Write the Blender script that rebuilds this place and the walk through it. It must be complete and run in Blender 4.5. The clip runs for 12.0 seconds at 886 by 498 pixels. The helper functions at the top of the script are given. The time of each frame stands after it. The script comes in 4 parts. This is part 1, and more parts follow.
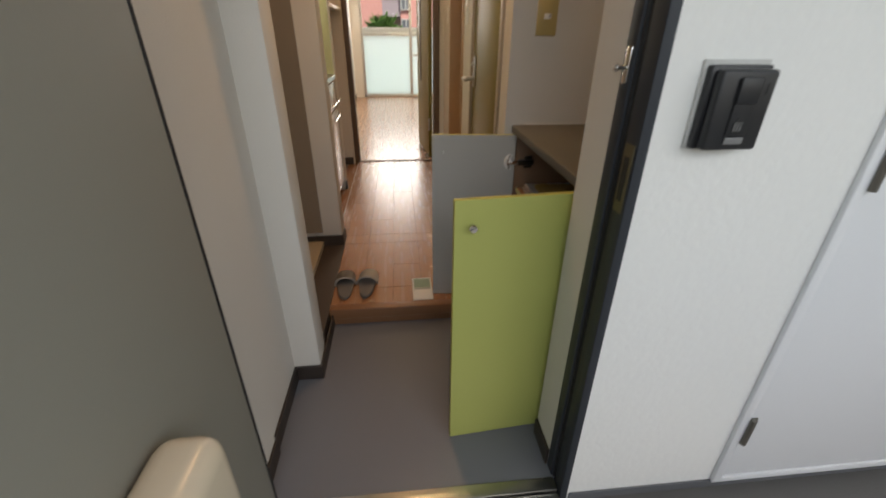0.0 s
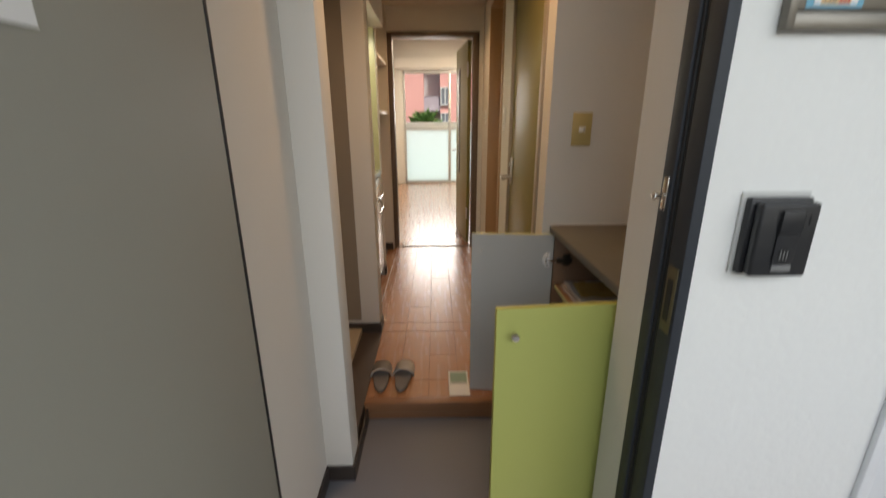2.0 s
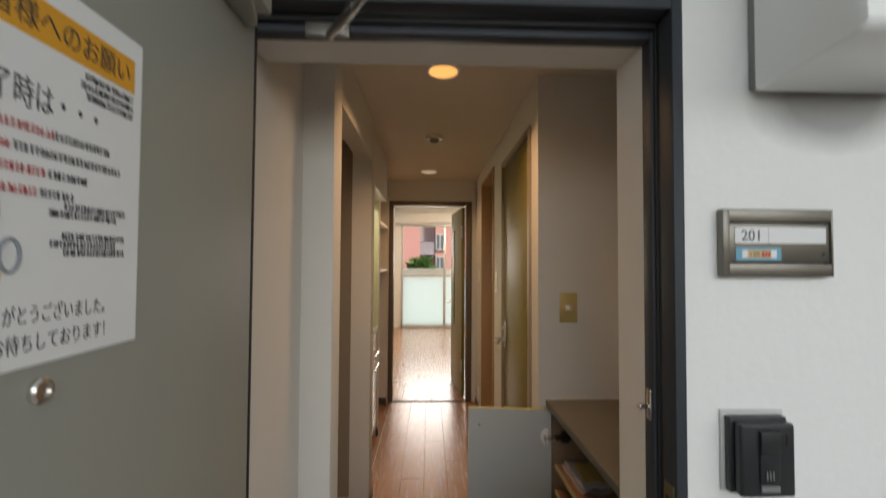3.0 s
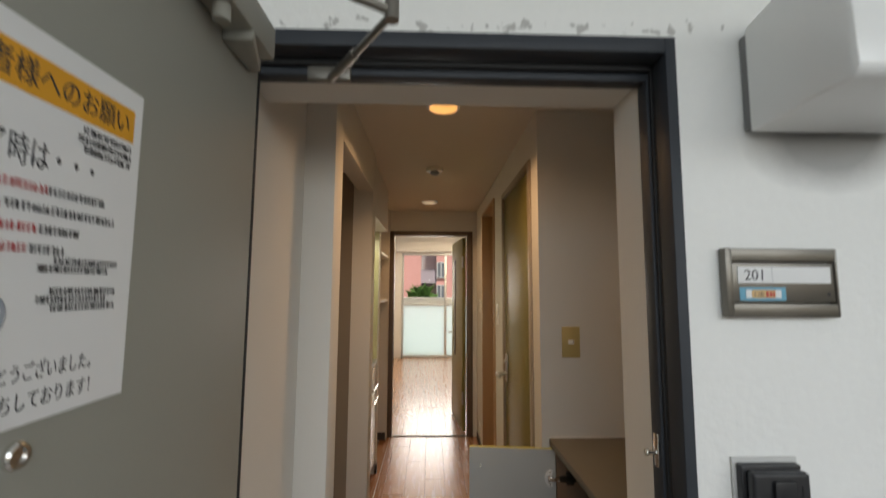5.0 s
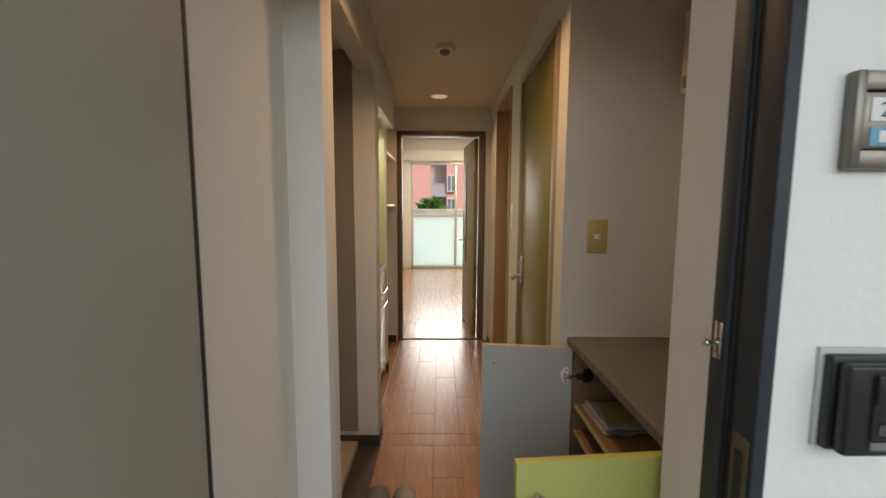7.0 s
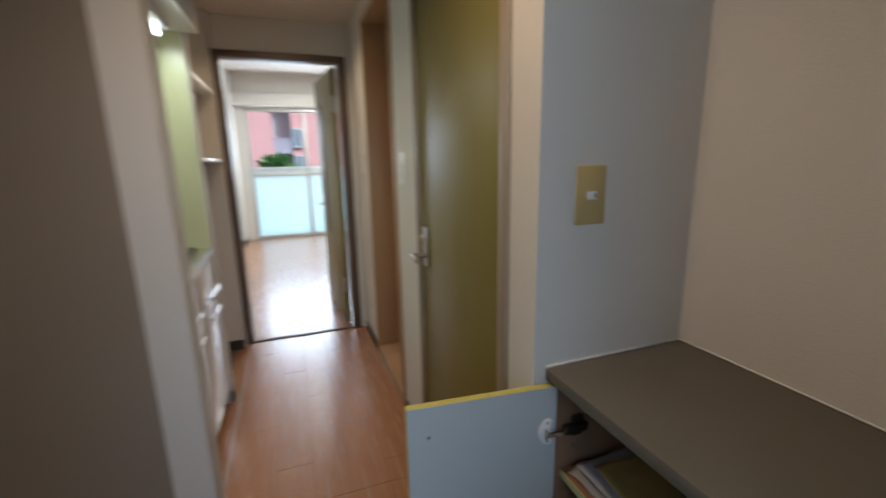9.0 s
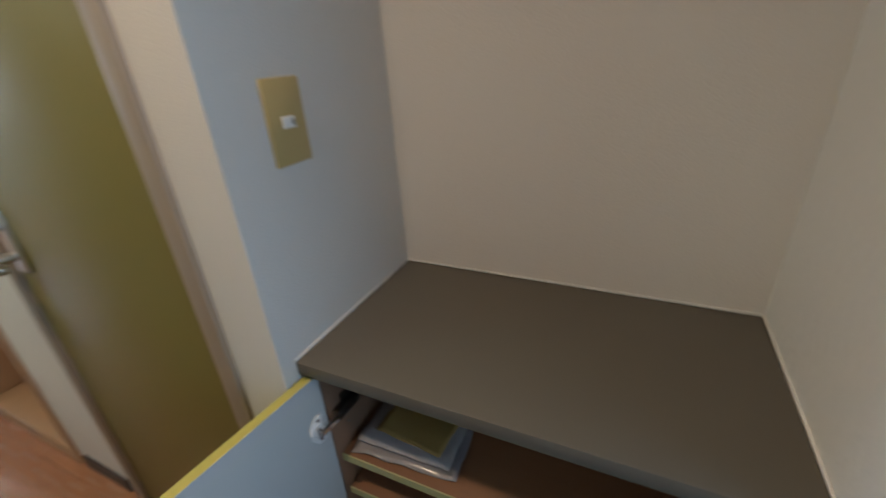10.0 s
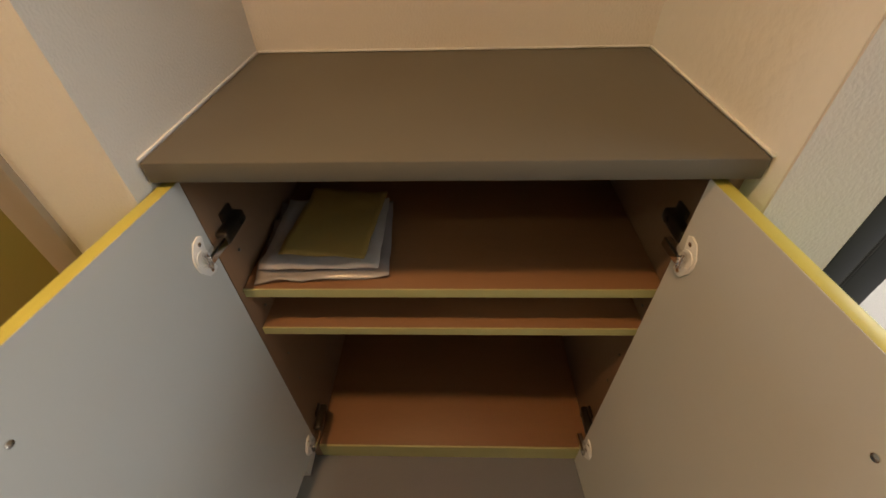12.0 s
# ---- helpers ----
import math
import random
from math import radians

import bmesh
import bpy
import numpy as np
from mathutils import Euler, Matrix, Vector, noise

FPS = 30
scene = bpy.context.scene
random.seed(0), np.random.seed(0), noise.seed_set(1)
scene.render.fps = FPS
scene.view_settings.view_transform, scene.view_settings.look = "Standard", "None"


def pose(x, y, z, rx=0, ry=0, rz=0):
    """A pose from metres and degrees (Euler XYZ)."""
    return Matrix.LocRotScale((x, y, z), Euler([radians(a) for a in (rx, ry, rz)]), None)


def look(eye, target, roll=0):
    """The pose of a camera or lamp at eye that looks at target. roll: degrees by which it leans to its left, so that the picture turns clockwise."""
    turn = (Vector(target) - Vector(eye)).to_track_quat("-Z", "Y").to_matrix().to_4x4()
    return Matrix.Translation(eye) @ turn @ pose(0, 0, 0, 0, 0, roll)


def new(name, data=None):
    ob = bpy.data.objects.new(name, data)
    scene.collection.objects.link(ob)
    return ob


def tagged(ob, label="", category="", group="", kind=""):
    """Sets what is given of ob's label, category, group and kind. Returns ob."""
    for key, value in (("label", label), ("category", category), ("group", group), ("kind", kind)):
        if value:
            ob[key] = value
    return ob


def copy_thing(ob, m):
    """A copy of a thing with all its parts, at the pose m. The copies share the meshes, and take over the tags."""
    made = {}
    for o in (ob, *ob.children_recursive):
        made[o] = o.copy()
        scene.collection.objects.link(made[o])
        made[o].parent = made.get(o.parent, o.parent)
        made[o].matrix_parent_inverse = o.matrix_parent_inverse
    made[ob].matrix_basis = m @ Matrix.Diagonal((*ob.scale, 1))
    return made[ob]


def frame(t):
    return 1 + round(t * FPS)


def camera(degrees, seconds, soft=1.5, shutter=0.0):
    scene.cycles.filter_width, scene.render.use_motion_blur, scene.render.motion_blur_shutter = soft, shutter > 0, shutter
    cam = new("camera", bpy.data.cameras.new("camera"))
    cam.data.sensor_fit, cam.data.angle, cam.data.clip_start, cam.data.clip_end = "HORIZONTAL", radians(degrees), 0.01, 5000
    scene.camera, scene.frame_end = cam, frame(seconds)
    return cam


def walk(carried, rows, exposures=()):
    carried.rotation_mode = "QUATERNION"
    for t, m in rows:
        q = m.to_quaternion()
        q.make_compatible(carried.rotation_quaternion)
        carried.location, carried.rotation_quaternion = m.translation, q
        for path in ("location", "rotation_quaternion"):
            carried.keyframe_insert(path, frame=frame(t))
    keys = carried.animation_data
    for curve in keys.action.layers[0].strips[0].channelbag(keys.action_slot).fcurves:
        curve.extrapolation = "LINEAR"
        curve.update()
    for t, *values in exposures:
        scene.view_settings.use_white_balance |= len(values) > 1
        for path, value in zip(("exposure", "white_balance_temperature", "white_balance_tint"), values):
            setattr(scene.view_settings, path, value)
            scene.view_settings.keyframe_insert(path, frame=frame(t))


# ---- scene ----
cam = camera(93.8, 12.0, 1.5, 0.5)
PATH = [
    (0, (0.165, 0.135, 1.247), (0.349, 1.897, 0.318), 0.4),
    (0.5, (0.144, 0.154, 1.219), (0.189, 1.86, 0.176), -0.5),
    (1, (0.137, 0.156, 1.203), (0.141, 1.87, 0.173), -0.5),
    (1.5, (0.143, 0.155, 1.231), (0.152, 1.954, 0.357), -0.6),
    (2, (0.141, 0.138, 1.333), (0.174, 2.05, 0.745), -0.3),
    (2.5, (0.134, 0.1, 1.439), (0.191, 2.083, 1.184), 0.2),
    (3, (0.127, 0.069, 1.498), (0.189, 2.032, 1.557), 0.3),
    (3.1, (0.123, 0.063, 1.509), (0.193, 2.059, 1.623), 0.2),
    (4.8, (0.133, 0.052, 1.543), (0.194, 2.033, 1.811), 0.2),
    (5, (0.131, 0.076, 1.522), (0.188, 2.066, 1.715), 0.3),
    (5.5, (0.122, 0.121, 1.467), (0.166, 2.121, 1.509), 0.5),
    (6, (0.12, 0.147, 1.427), (0.152, 2.144, 1.326), 0.5),
    (6.5, (0.137, 0.178, 1.418), (0.145, 2.169, 1.235), 0.3),
    (8.5, (0.1, 0.884, 1.407), (0.311, 2.857, 1.152), -0.3),
    (9, (0.11, 1.111, 1.382), (0.777, 2.95, 0.964), -1.2),
    (9.5, (0.157, 1.31, 1.411), (1.465, 2.686, 0.781), -3.2),
    (10, (0.229, 1.36, 1.386), (1.847, 2.156, 0.521), -3.9),
    (10.5, (0.274, 1.44, 1.325), (1.929, 1.8, 0.262), -4.0),
    (11, (0.246, 1.471, 1.244), (1.844, 1.617, 0.051), -3.2),
    (11.5, (0.211, 1.492, 1.196), (1.73, 1.558, -0.103), -2.0),
    (12, (0.198, 1.48, 1.157), (1.678, 1.538, -0.187), -1.6),
]
# stops and white balance: the camera brightens inside, first cooler, then warmer at the cabinet
EXPOSURES = [(0, -0.08, 6800, 10), (1.5, 0.15, 6700, 10), (3.0, -0.08, 6800, 10), (5.5, -0.12, 6800, 10), (6.5, -0.02, 6800, 10), (8.5, 0.1, 5500, 5),
             (9.5, 0.34, 4750, 2), (10.5, 0.74, 4850, 0), (11.0, 0.95, 4700, -2), (11.5, 0.95, 5200, 2), (12.0, 0.97, 7200, 10)]
walk(cam, [(t, look(eye, target, roll)) for t, eye, target, roll in PATH], EXPOSURES)


# ---- world and light ----
world = bpy.data.worlds.new("sky_world")
scene.world = world
world.use_nodes = True
wn = world.node_tree.nodes
sky = wn.new("ShaderNodeTexSky")
sky.sky_type = "NISHITA"
sky.sun_disc = False
sky.sun_elevation, sky.sun_rotation = radians(50), radians(150)
sky.air_density, sky.dust_density = 1.2, 3.0
wn["Background"].inputs["Strength"].default_value = 0.15
world.node_tree.links.new(sky.outputs["Color"], wn["Background"].inputs["Color"])


def sun_lamp(strength, elevation, azimuth, angle):
    d = bpy.data.lights.new("sun", "SUN")
    d.energy, d.angle, d.color = strength, radians(angle), (1.0, 0.96, 0.9)
    ob = new("sun", d)
    v = Vector((math.sin(azimuth) * math.cos(elevation), math.cos(azimuth) * math.cos(elevation), math.sin(elevation)))
    ob.matrix_world = look(v * 30, (0, 0, 0))
    return ob


sun_lamp(5.0, radians(50), radians(150), 8)


def area_lamp(name, m, sx, sy, watts, colour, shape="RECTANGLE", spread=180):
    d = bpy.data.lights.new(name, "AREA")
    d.shape, d.size, d.size_y, d.energy, d.color, d.spread = shape, sx, sy, watts, colour, radians(spread)
    ob = new(name, d)
    ob.matrix_world = m
    return ob


# daylight in the far room's window and along the open side of the corridor
area_lamp("window_daylight", look((0.45, 8.98, 1.75), (0.45, 0, 1.6)), 1.8, 1.0, 36, (1.0, 0.98, 0.95))
area_lamp("window_daylight", look((0.45, 9.13, 0.65), (0.45, 0, 0.65)), 1.8, 1.0, 3.2, (0.95, 1.0, 0.99))
area_lamp("corridor_daylight", look((0.7, -1.4, 2.2), (0.35, 1.5, 0.3)), 5.0, 0.9, 40, (0.84, 0.93, 1.0))


# ---- materials ----
def material(name, colour, rough=0.6, metal=0.0, vary=0.08, grain=0.04, scale=3.0, fine=120.0, bump=0.05,
             stretch=(1, 1, 1), spec=0.5, rand=0.0, dark=None, rough_vary=0.08, coat=0.0):
    """Two scales of variation (blotches and grain), gloss variation and fine relief."""
    m = bpy.data.materials.new(name)
    m.use_nodes = True
    n, l = m.node_tree.nodes, m.node_tree.links
    b = n["Principled BSDF"]
    b.inputs["Metallic"].default_value = metal
    b.inputs["Specular IOR Level"].default_value = spec
    b.inputs["Coat Weight"].default_value = coat
    b.inputs["Coat Roughness"].default_value = 0.15
    co = n.new("ShaderNodeTexCoord")
    mp = n.new("ShaderNodeMapping")
    mp.inputs["Scale"].default_value = stretch
    l.new(co.outputs["Object"], mp.inputs["Vector"])
    big, small = n.new("ShaderNodeTexNoise"), n.new("ShaderNodeTexNoise")
    big.inputs["Scale"].default_value, big.inputs["Detail"].default_value = scale, 5
    small.inputs["Scale"].default_value, small.inputs["Detail"].default_value = fine, 3
    for t in (big, small):
        l.new(mp.outputs["Vector"], t.inputs["Vector"])
    c2 = dark or tuple(c * 0.55 for c in colour)
    mix = n.new("ShaderNodeMix")
    mix.data_type = "RGBA"
    mix.inputs[6].default_value = (*colour, 1)
    mix.inputs[7].default_value = (*c2, 1)
    add = n.new("ShaderNodeMath")
    add.operation = "MULTIPLY_ADD"
    add.inputs[1].default_value = vary * 1.6
    l.new(big.outputs["Fac"], add.inputs[0])
    sm = n.new("ShaderNodeMath")
    sm.operation = "MULTIPLY"
    sm.inputs[1].default_value = grain * 1.6
    l.new(small.outputs["Fac"], sm.inputs[0])
    l.new(sm.outputs[0], add.inputs[2])
    last = add
    if rand:
        oi = n.new("ShaderNodeObjectInfo")
        r = n.new("ShaderNodeMath")
        r.operation = "MULTIPLY_ADD"
        r.inputs[1].default_value = rand
        l.new(oi.outputs["Random"], r.inputs[0])
        l.new(add.outputs[0], r.inputs[2])
        last = r
    l.new(last.outputs[0], mix.inputs[0])
    l.new(mix.outputs[2], b.inputs["Base Color"])
    rr = n.new("ShaderNodeMath")
    rr.operation = "MULTIPLY_ADD"
    rr.inputs[1].default_value = rough_vary
    rr.inputs[2].default_value = rough - rough_vary / 2
    l.new(big.outputs["Fac"], rr.inputs[0])
    l.new(rr.outputs[0], b.inputs["Roughness"])
    if bump:
        bp = n.new("ShaderNodeBump")
        bp.inputs["Strength"].default_value = bump
        bp.inputs["Distance"].default_value = 0.004
        l.new(small.outputs["Fac"], bp.inputs["Height"])
        l.new(bp.outputs["Normal"], b.inputs["Normal"])
    return m


def glow(name, colour, strength):
    m = bpy.data.materials.new(name)
    m.use_nodes = True
    b = m.node_tree.nodes["Principled BSDF"]
    b.inputs["Base Color"].default_value = (*colour, 1)
    b.inputs["Emission Color"].default_value = (*colour, 1)
    b.inputs["Emission Strength"].default_value = strength
    return m


def glass(name, colour, rough):
    m = bpy.data.materials.new(name)
    m.use_nodes = True
    b = m.node_tree.nodes["Principled BSDF"]
    b.inputs["Base Color"].default_value = (*colour, 1)
    b.inputs["Transmission Weight"].default_value = 1.0
    b.inputs["Roughness"].default_value = rough
    b.inputs["IOR"].default_value = 1.1
    return m


def greyed_plaster():
    """White masonry paint with pitted relief and a soft grey patch behind and below the corridor lamp."""
    m = material("exterior_paint", (0.82, 0.82, 0.8), 0.75, vary=0.05, grain=0.05, scale=2.2, fine=55, bump=0.42)
    n, l = m.node_tree.nodes, m.node_tree.links
    b = n["Principled BSDF"]
    src = b.inputs["Base Color"].links[0].from_socket
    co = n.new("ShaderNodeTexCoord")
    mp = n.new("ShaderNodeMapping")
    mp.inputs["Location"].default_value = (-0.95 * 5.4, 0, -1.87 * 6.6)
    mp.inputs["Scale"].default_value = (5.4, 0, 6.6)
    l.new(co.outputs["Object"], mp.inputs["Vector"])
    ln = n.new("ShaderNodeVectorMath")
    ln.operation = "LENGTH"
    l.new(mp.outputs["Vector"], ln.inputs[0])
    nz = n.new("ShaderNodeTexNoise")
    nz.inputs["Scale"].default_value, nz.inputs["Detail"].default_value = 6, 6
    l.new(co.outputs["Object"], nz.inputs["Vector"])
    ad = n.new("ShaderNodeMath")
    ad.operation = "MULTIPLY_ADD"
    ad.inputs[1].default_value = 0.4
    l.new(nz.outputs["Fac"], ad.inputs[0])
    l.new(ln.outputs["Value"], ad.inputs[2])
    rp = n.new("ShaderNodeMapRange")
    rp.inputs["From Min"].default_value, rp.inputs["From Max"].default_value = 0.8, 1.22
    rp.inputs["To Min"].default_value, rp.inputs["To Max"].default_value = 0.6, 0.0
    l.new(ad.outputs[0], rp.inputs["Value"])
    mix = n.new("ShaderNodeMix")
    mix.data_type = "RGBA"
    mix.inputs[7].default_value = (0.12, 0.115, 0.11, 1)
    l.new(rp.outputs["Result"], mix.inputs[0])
    l.new(src, mix.inputs[6])
    # flaked dark specks in a band over the door head
    sep, fl_ = n.new("ShaderNodeSeparateXYZ"), n.new("ShaderNodeTexNoise")
    l.new(co.outputs["Object"], sep.inputs[0])
    fl_.inputs["Scale"].default_value, fl_.inputs["Detail"].default_value = 38, 4
    l.new(co.outputs["Object"], fl_.inputs["Vector"])
    dist = n.new("ShaderNodeMath")
    dist.operation = "SUBTRACT"
    dist.inputs[1].default_value = 2.066
    l.new(sep.outputs["Z"], dist.inputs[0])
    ab = n.new("ShaderNodeMath")
    ab.operation = "ABSOLUTE"
    l.new(dist.outputs[0], ab.inputs[0])
    lim = n.new("ShaderNodeMath")
    lim.operation = "MULTIPLY_ADD"
    lim.inputs[1].default_value, lim.inputs[2].default_value = 5.5, 0.55
    l.new(ab.outputs[0], lim.inputs[0])
    over = n.new("ShaderNodeMath")
    over.operation = "SUBTRACT"
    l.new(fl_.outputs["Fac"], over.inputs[0])
    l.new(lim.outputs[0], over.inputs[1])
    fk = n.new("ShaderNodeMapRange")
    fk.inputs["From Min"].default_value, fk.inputs["From Max"].default_value = 0.0, 0.04
    fk.inputs["To Max"].default_value = 0.55
    l.new(over.outputs[0], fk.inputs["Value"])
    mix2 = n.new("ShaderNodeMix")
    mix2.data_type = "RGBA"
    mix2.inputs[7].default_value = (0.2, 0.19, 0.17, 1)
    l.new(fk.outputs["Result"], mix2.inputs[0])
    l.new(mix.outputs[2], mix2.inputs[6])
    l.new(mix2.outputs[2], b.inputs["Base Color"])
    return m


EXTERIOR = greyed_plaster()
WALLPAPER = material("wallpaper", (0.7, 0.675, 0.63), 0.85, vary=0.05, grain=0.06, scale=1.5, fine=260, bump=0.35, spec=0.3)
CEILING = material("ceiling_paper", (0.66, 0.61, 0.54), 0.9, vary=0.04, grain=0.05, fine=220, bump=0.25, spec=0.2)
DARK_BASE = material("dark_vinyl_skirting", (0.045, 0.035, 0.03), 0.5, vary=0.2, grain=0.1, scale=6)
GREY_VINYL = material("grey_vinyl_floor", (0.165, 0.172, 0.198), 0.42, vary=0.12, grain=0.12, scale=2.5, fine=320, bump=0.06)
FRAME_PAINT = material("slate_grey_steel_paint", (0.036, 0.041, 0.05), 0.5, spec=0.3, vary=0.15, grain=0.06, scale=5, fine=90, bump=0.03)
BLACK_RUBBER = material("black_rubber", (0.012, 0.012, 0.013), 0.6, vary=0.2)
LEAF_PAINT = material("warm_grey_door_paint", (0.3, 0.295, 0.26), 0.58, spec=0.3, vary=0.08, grain=0.04, scale=2, fine=180, bump=0.04)
STEEL = material("brushed_steel", (0.62, 0.61, 0.58), 0.3, 1.0, vary=0.12, grain=0.15, scale=6, fine=140, stretch=(0.15, 4, 4), bump=0.03)
CHROME = material("chrome", (0.78, 0.77, 0.75), 0.16, 1.0, vary=0.06, grain=0.03)
HINGE_DARK = material("dark_plated_steel", (0.07, 0.06, 0.05), 0.32, 0.8, vary=0.2, grain=0.1, scale=20)
BRONZE = material("bronze_anodised", (0.2, 0.185, 0.16), 0.35, 0.7, vary=0.1, grain=0.08, scale=8)
CREAM_PLASTIC = material("cream_plastic", (0.68, 0.6, 0.47), 0.25, vary=0.05, grain=0.02, bump=0.01)
SWITCH_CREAM = material("yellowed_switch_plastic", (0.47, 0.37, 0.15), 0.4, vary=0.08, grain=0.02, bump=0.01)
WHITE_PLASTIC = material("white_plastic", (0.8, 0.8, 0.78), 0.35, vary=0.04, grain=0.02, bump=0.01)
LAMP_HOUSING = material("milky_lamp_cover", (0.82, 0.82, 0.81), 0.22, vary=0.03, grain=0.02, bump=0.01)
BLACK_PLASTIC = material("black_plastic", (0.02, 0.021, 0.024), 0.4, vary=0.2, grain=0.1)
GREY_PLASTIC = material("grey_rubber_pad", (0.2, 0.2, 0.2), 0.5)
WHITE_STEEL = material("white_sheet_steel", (0.8, 0.81, 0.83), 0.35, vary=0.03, grain=0.03, scale=1.5, bump=0.03)
LIME = material("lime_green_laminate", (0.45, 0.475, 0.135), 0.4, vary=0.05, grain=0.03, scale=4, fine=300, bump=0.03)
LIME_EDGE = material("lime_edge_band", (0.5, 0.46, 0.1), 0.45, vary=0.1)
GREY_LAMINATE = material("pale_grey_laminate", (0.55, 0.56, 0.54), 0.38, vary=0.05, grain=0.03, scale=3, fine=250, bump=0.03)
TAUPE_TOP = material("taupe_laminate_top", (0.12, 0.11, 0.086), 0.52, vary=0.06, grain=0.1, scale=3, fine=400, bump=0.05)
CAB_WOOD = material("brown_cabinet_board", (0.25, 0.125, 0.06), 0.5, vary=0.2, grain=0.18, scale=4, fine=40, stretch=(6, 0.6, 6), dark=(0.16, 0.085, 0.045))
CAB_SIDE = material("beige_cabinet_side", (0.22, 0.135, 0.08), 0.5, vary=0.15, grain=0.1, fine=60, stretch=(3, 3, 0.5))
PALE_GREEN_EDGE = material("pale_green_edge_band", (0.42, 0.42, 0.2), 0.5, vary=0.1)
OLIVE_DOOR = material("olive_laminate_door", (0.21, 0.18, 0.04), 0.42, vary=0.06, grain=0.05, scale=2, fine=200, bump=0.04)
TRIM_BROWN = material("taupe_door_trim", (0.33, 0.27, 0.2), 0.45, vary=0.1, grain=0.05, scale=5)
DARK_TRIM = material("brown_door_casing", (0.13, 0.095, 0.07), 0.45, vary=0.15, grain=0.08)
FLOOR_WOOD = material("laminate_plank", (0.46, 0.225, 0.1), 0.27, vary=0.3, grain=0.3, scale=3.5, fine=14, stretch=(9, 0.8, 9),
                      bump=0.004, spec=0.5, rand=0.16, dark=(0.26, 0.115, 0.05), rough_vary=0.08)
fb = FLOOR_WOOD.node_tree.nodes["Principled BSDF"]
fb.inputs["Coat Weight"].default_value, fb.inputs["Coat Roughness"].default_value = 1.0, 0.27
STEP_WOOD = material("step_nosing_wood", (0.3, 0.15, 0.075), 0.3, vary=0.2, grain=0.2, fine=30, stretch=(0.8, 9, 9), dark=(0.16, 0.075, 0.035))
STRIP_FLOOR = material("dark_brown_edge_board", (0.075, 0.055, 0.045), 0.45, vary=0.2, grain=0.1)
PAPER = material("white_paper", (0.74, 0.74, 0.74), 0.6, vary=0.03, grain=0.02, bump=0.02)
ORANGE_INK = material("orange_ink", (0.72, 0.34, 0.02), 0.6)
INK = material("black_ink", (0.03, 0.03, 0.035), 0.6)
RED_INK = material("red_ink", (0.5, 0.05, 0.05), 0.6)
BLUE_LABEL = material("blue_label", (0.13, 0.36, 0.5), 0.5)
GOLD_KEY = material("gold_key_print", (0.7, 0.45, 0.03), 0.5)
GREY_INK = material("grey_ink", (0.25, 0.27, 0.3), 0.6)
TEAL_INK = material("teal_ink", (0.12, 0.28, 0.24), 0.6)
SLIPPER_TOP = material("grey_felt", (0.52, 0.49, 0.46), 0.95, vary=0.15, grain=0.25, fine=400, bump=0.4)
SLIPPER_BED = material("dark_grey_insole", (0.2, 0.185, 0.175), 0.95, vary=0.15, grain=0.2, fine=400, bump=0.3)
ENVELOPE = material("manila_envelope", (0.4, 0.29, 0.09), 0.55, vary=0.15, grain=0.06)
LEAFLET = material("white_leaflet_print", (0.5, 0.48, 0.47), 0.45, vary=0.25, grain=0.1, scale=30)
FILM = material("clear_plastic_sleeve", (0.32, 0.3, 0.3), 0.22, vary=0.15, grain=0.05)
KITCHEN_PANEL = material("kitchen_wall_panel", (0.52, 0.5, 0.3), 0.3, vary=0.05, grain=0.03)
KITCHEN_WHITE = material("white_gloss_front", (0.8, 0.79, 0.77), 0.2, vary=0.03, grain=0.02, bump=0.01)
CONCRETE = material("grey_corridor_floor", (0.12, 0.115, 0.11), 0.7, vary=0.25, grain=0.25, fine=150, bump=0.2)
BAND_GREY = material("grey_skirting_paint", (0.13, 0.135, 0.145), 0.6, vary=0.15, grain=0.1)
ALU = material("silver_window_frame", (0.6, 0.61, 0.6), 0.4, 0.5, vary=0.05)
CLEAR = glass("clear_glass", (0.97, 0.99, 0.98), 0.0)
FROST = glass("frosted_glass", (0.9, 0.97, 0.95), 0.6)
fn, fl = FROST.node_tree.nodes, FROST.node_tree.links
tr, mx = fn.new("ShaderNodeBsdfTranslucent"), fn.new("ShaderNodeMixShader")
tr.inputs["Color"].default_value = (0.9, 0.97, 0.95, 1)
mx.inputs[0].default_value = 0.85
fl.new(fn["Principled BSDF"].outputs[0], mx.inputs[1])
fl.new(tr.outputs[0], mx.inputs[2])
fl.new(mx.outputs[0], fn["Material Output"].inputs["Surface"])
SLIT_GLASS = material("dark_slit_glass", (0.05, 0.05, 0.04), 0.15, vary=0.1)
RED_FACADE = material("red_facade_tile", (0.6, 0.3, 0.265), 0.7, vary=0.1, grain=0.15, scale=1, fine=12, bump=0.2)
GREY_FACADE = material("grey_facade", (0.55, 0.54, 0.55), 0.7, vary=0.12, grain=0.1, scale=1)
BALCONY = material("mauve_grey_balcony", (0.36, 0.3, 0.33), 0.7, vary=0.15, grain=0.1, scale=1)
DARK_WINDOW = material("dark_window_pane", (0.16, 0.17, 0.19), 0.1, vary=0.1)
LEAVES = material("leaf_green", (0.16, 0.3, 0.06), 0.6, vary=0.4, grain=0.2, scale=5, dark=(0.04, 0.1, 0.02))
EARTH = material("ground_gravel", (0.22, 0.21, 0.2), 0.9, vary=0.3, grain=0.3, scale=0.6, fine=9, bump=0.2)
WARM_DOME = glow("lit_warm_dome", (1.0, 0.5, 0.14), 1.1)
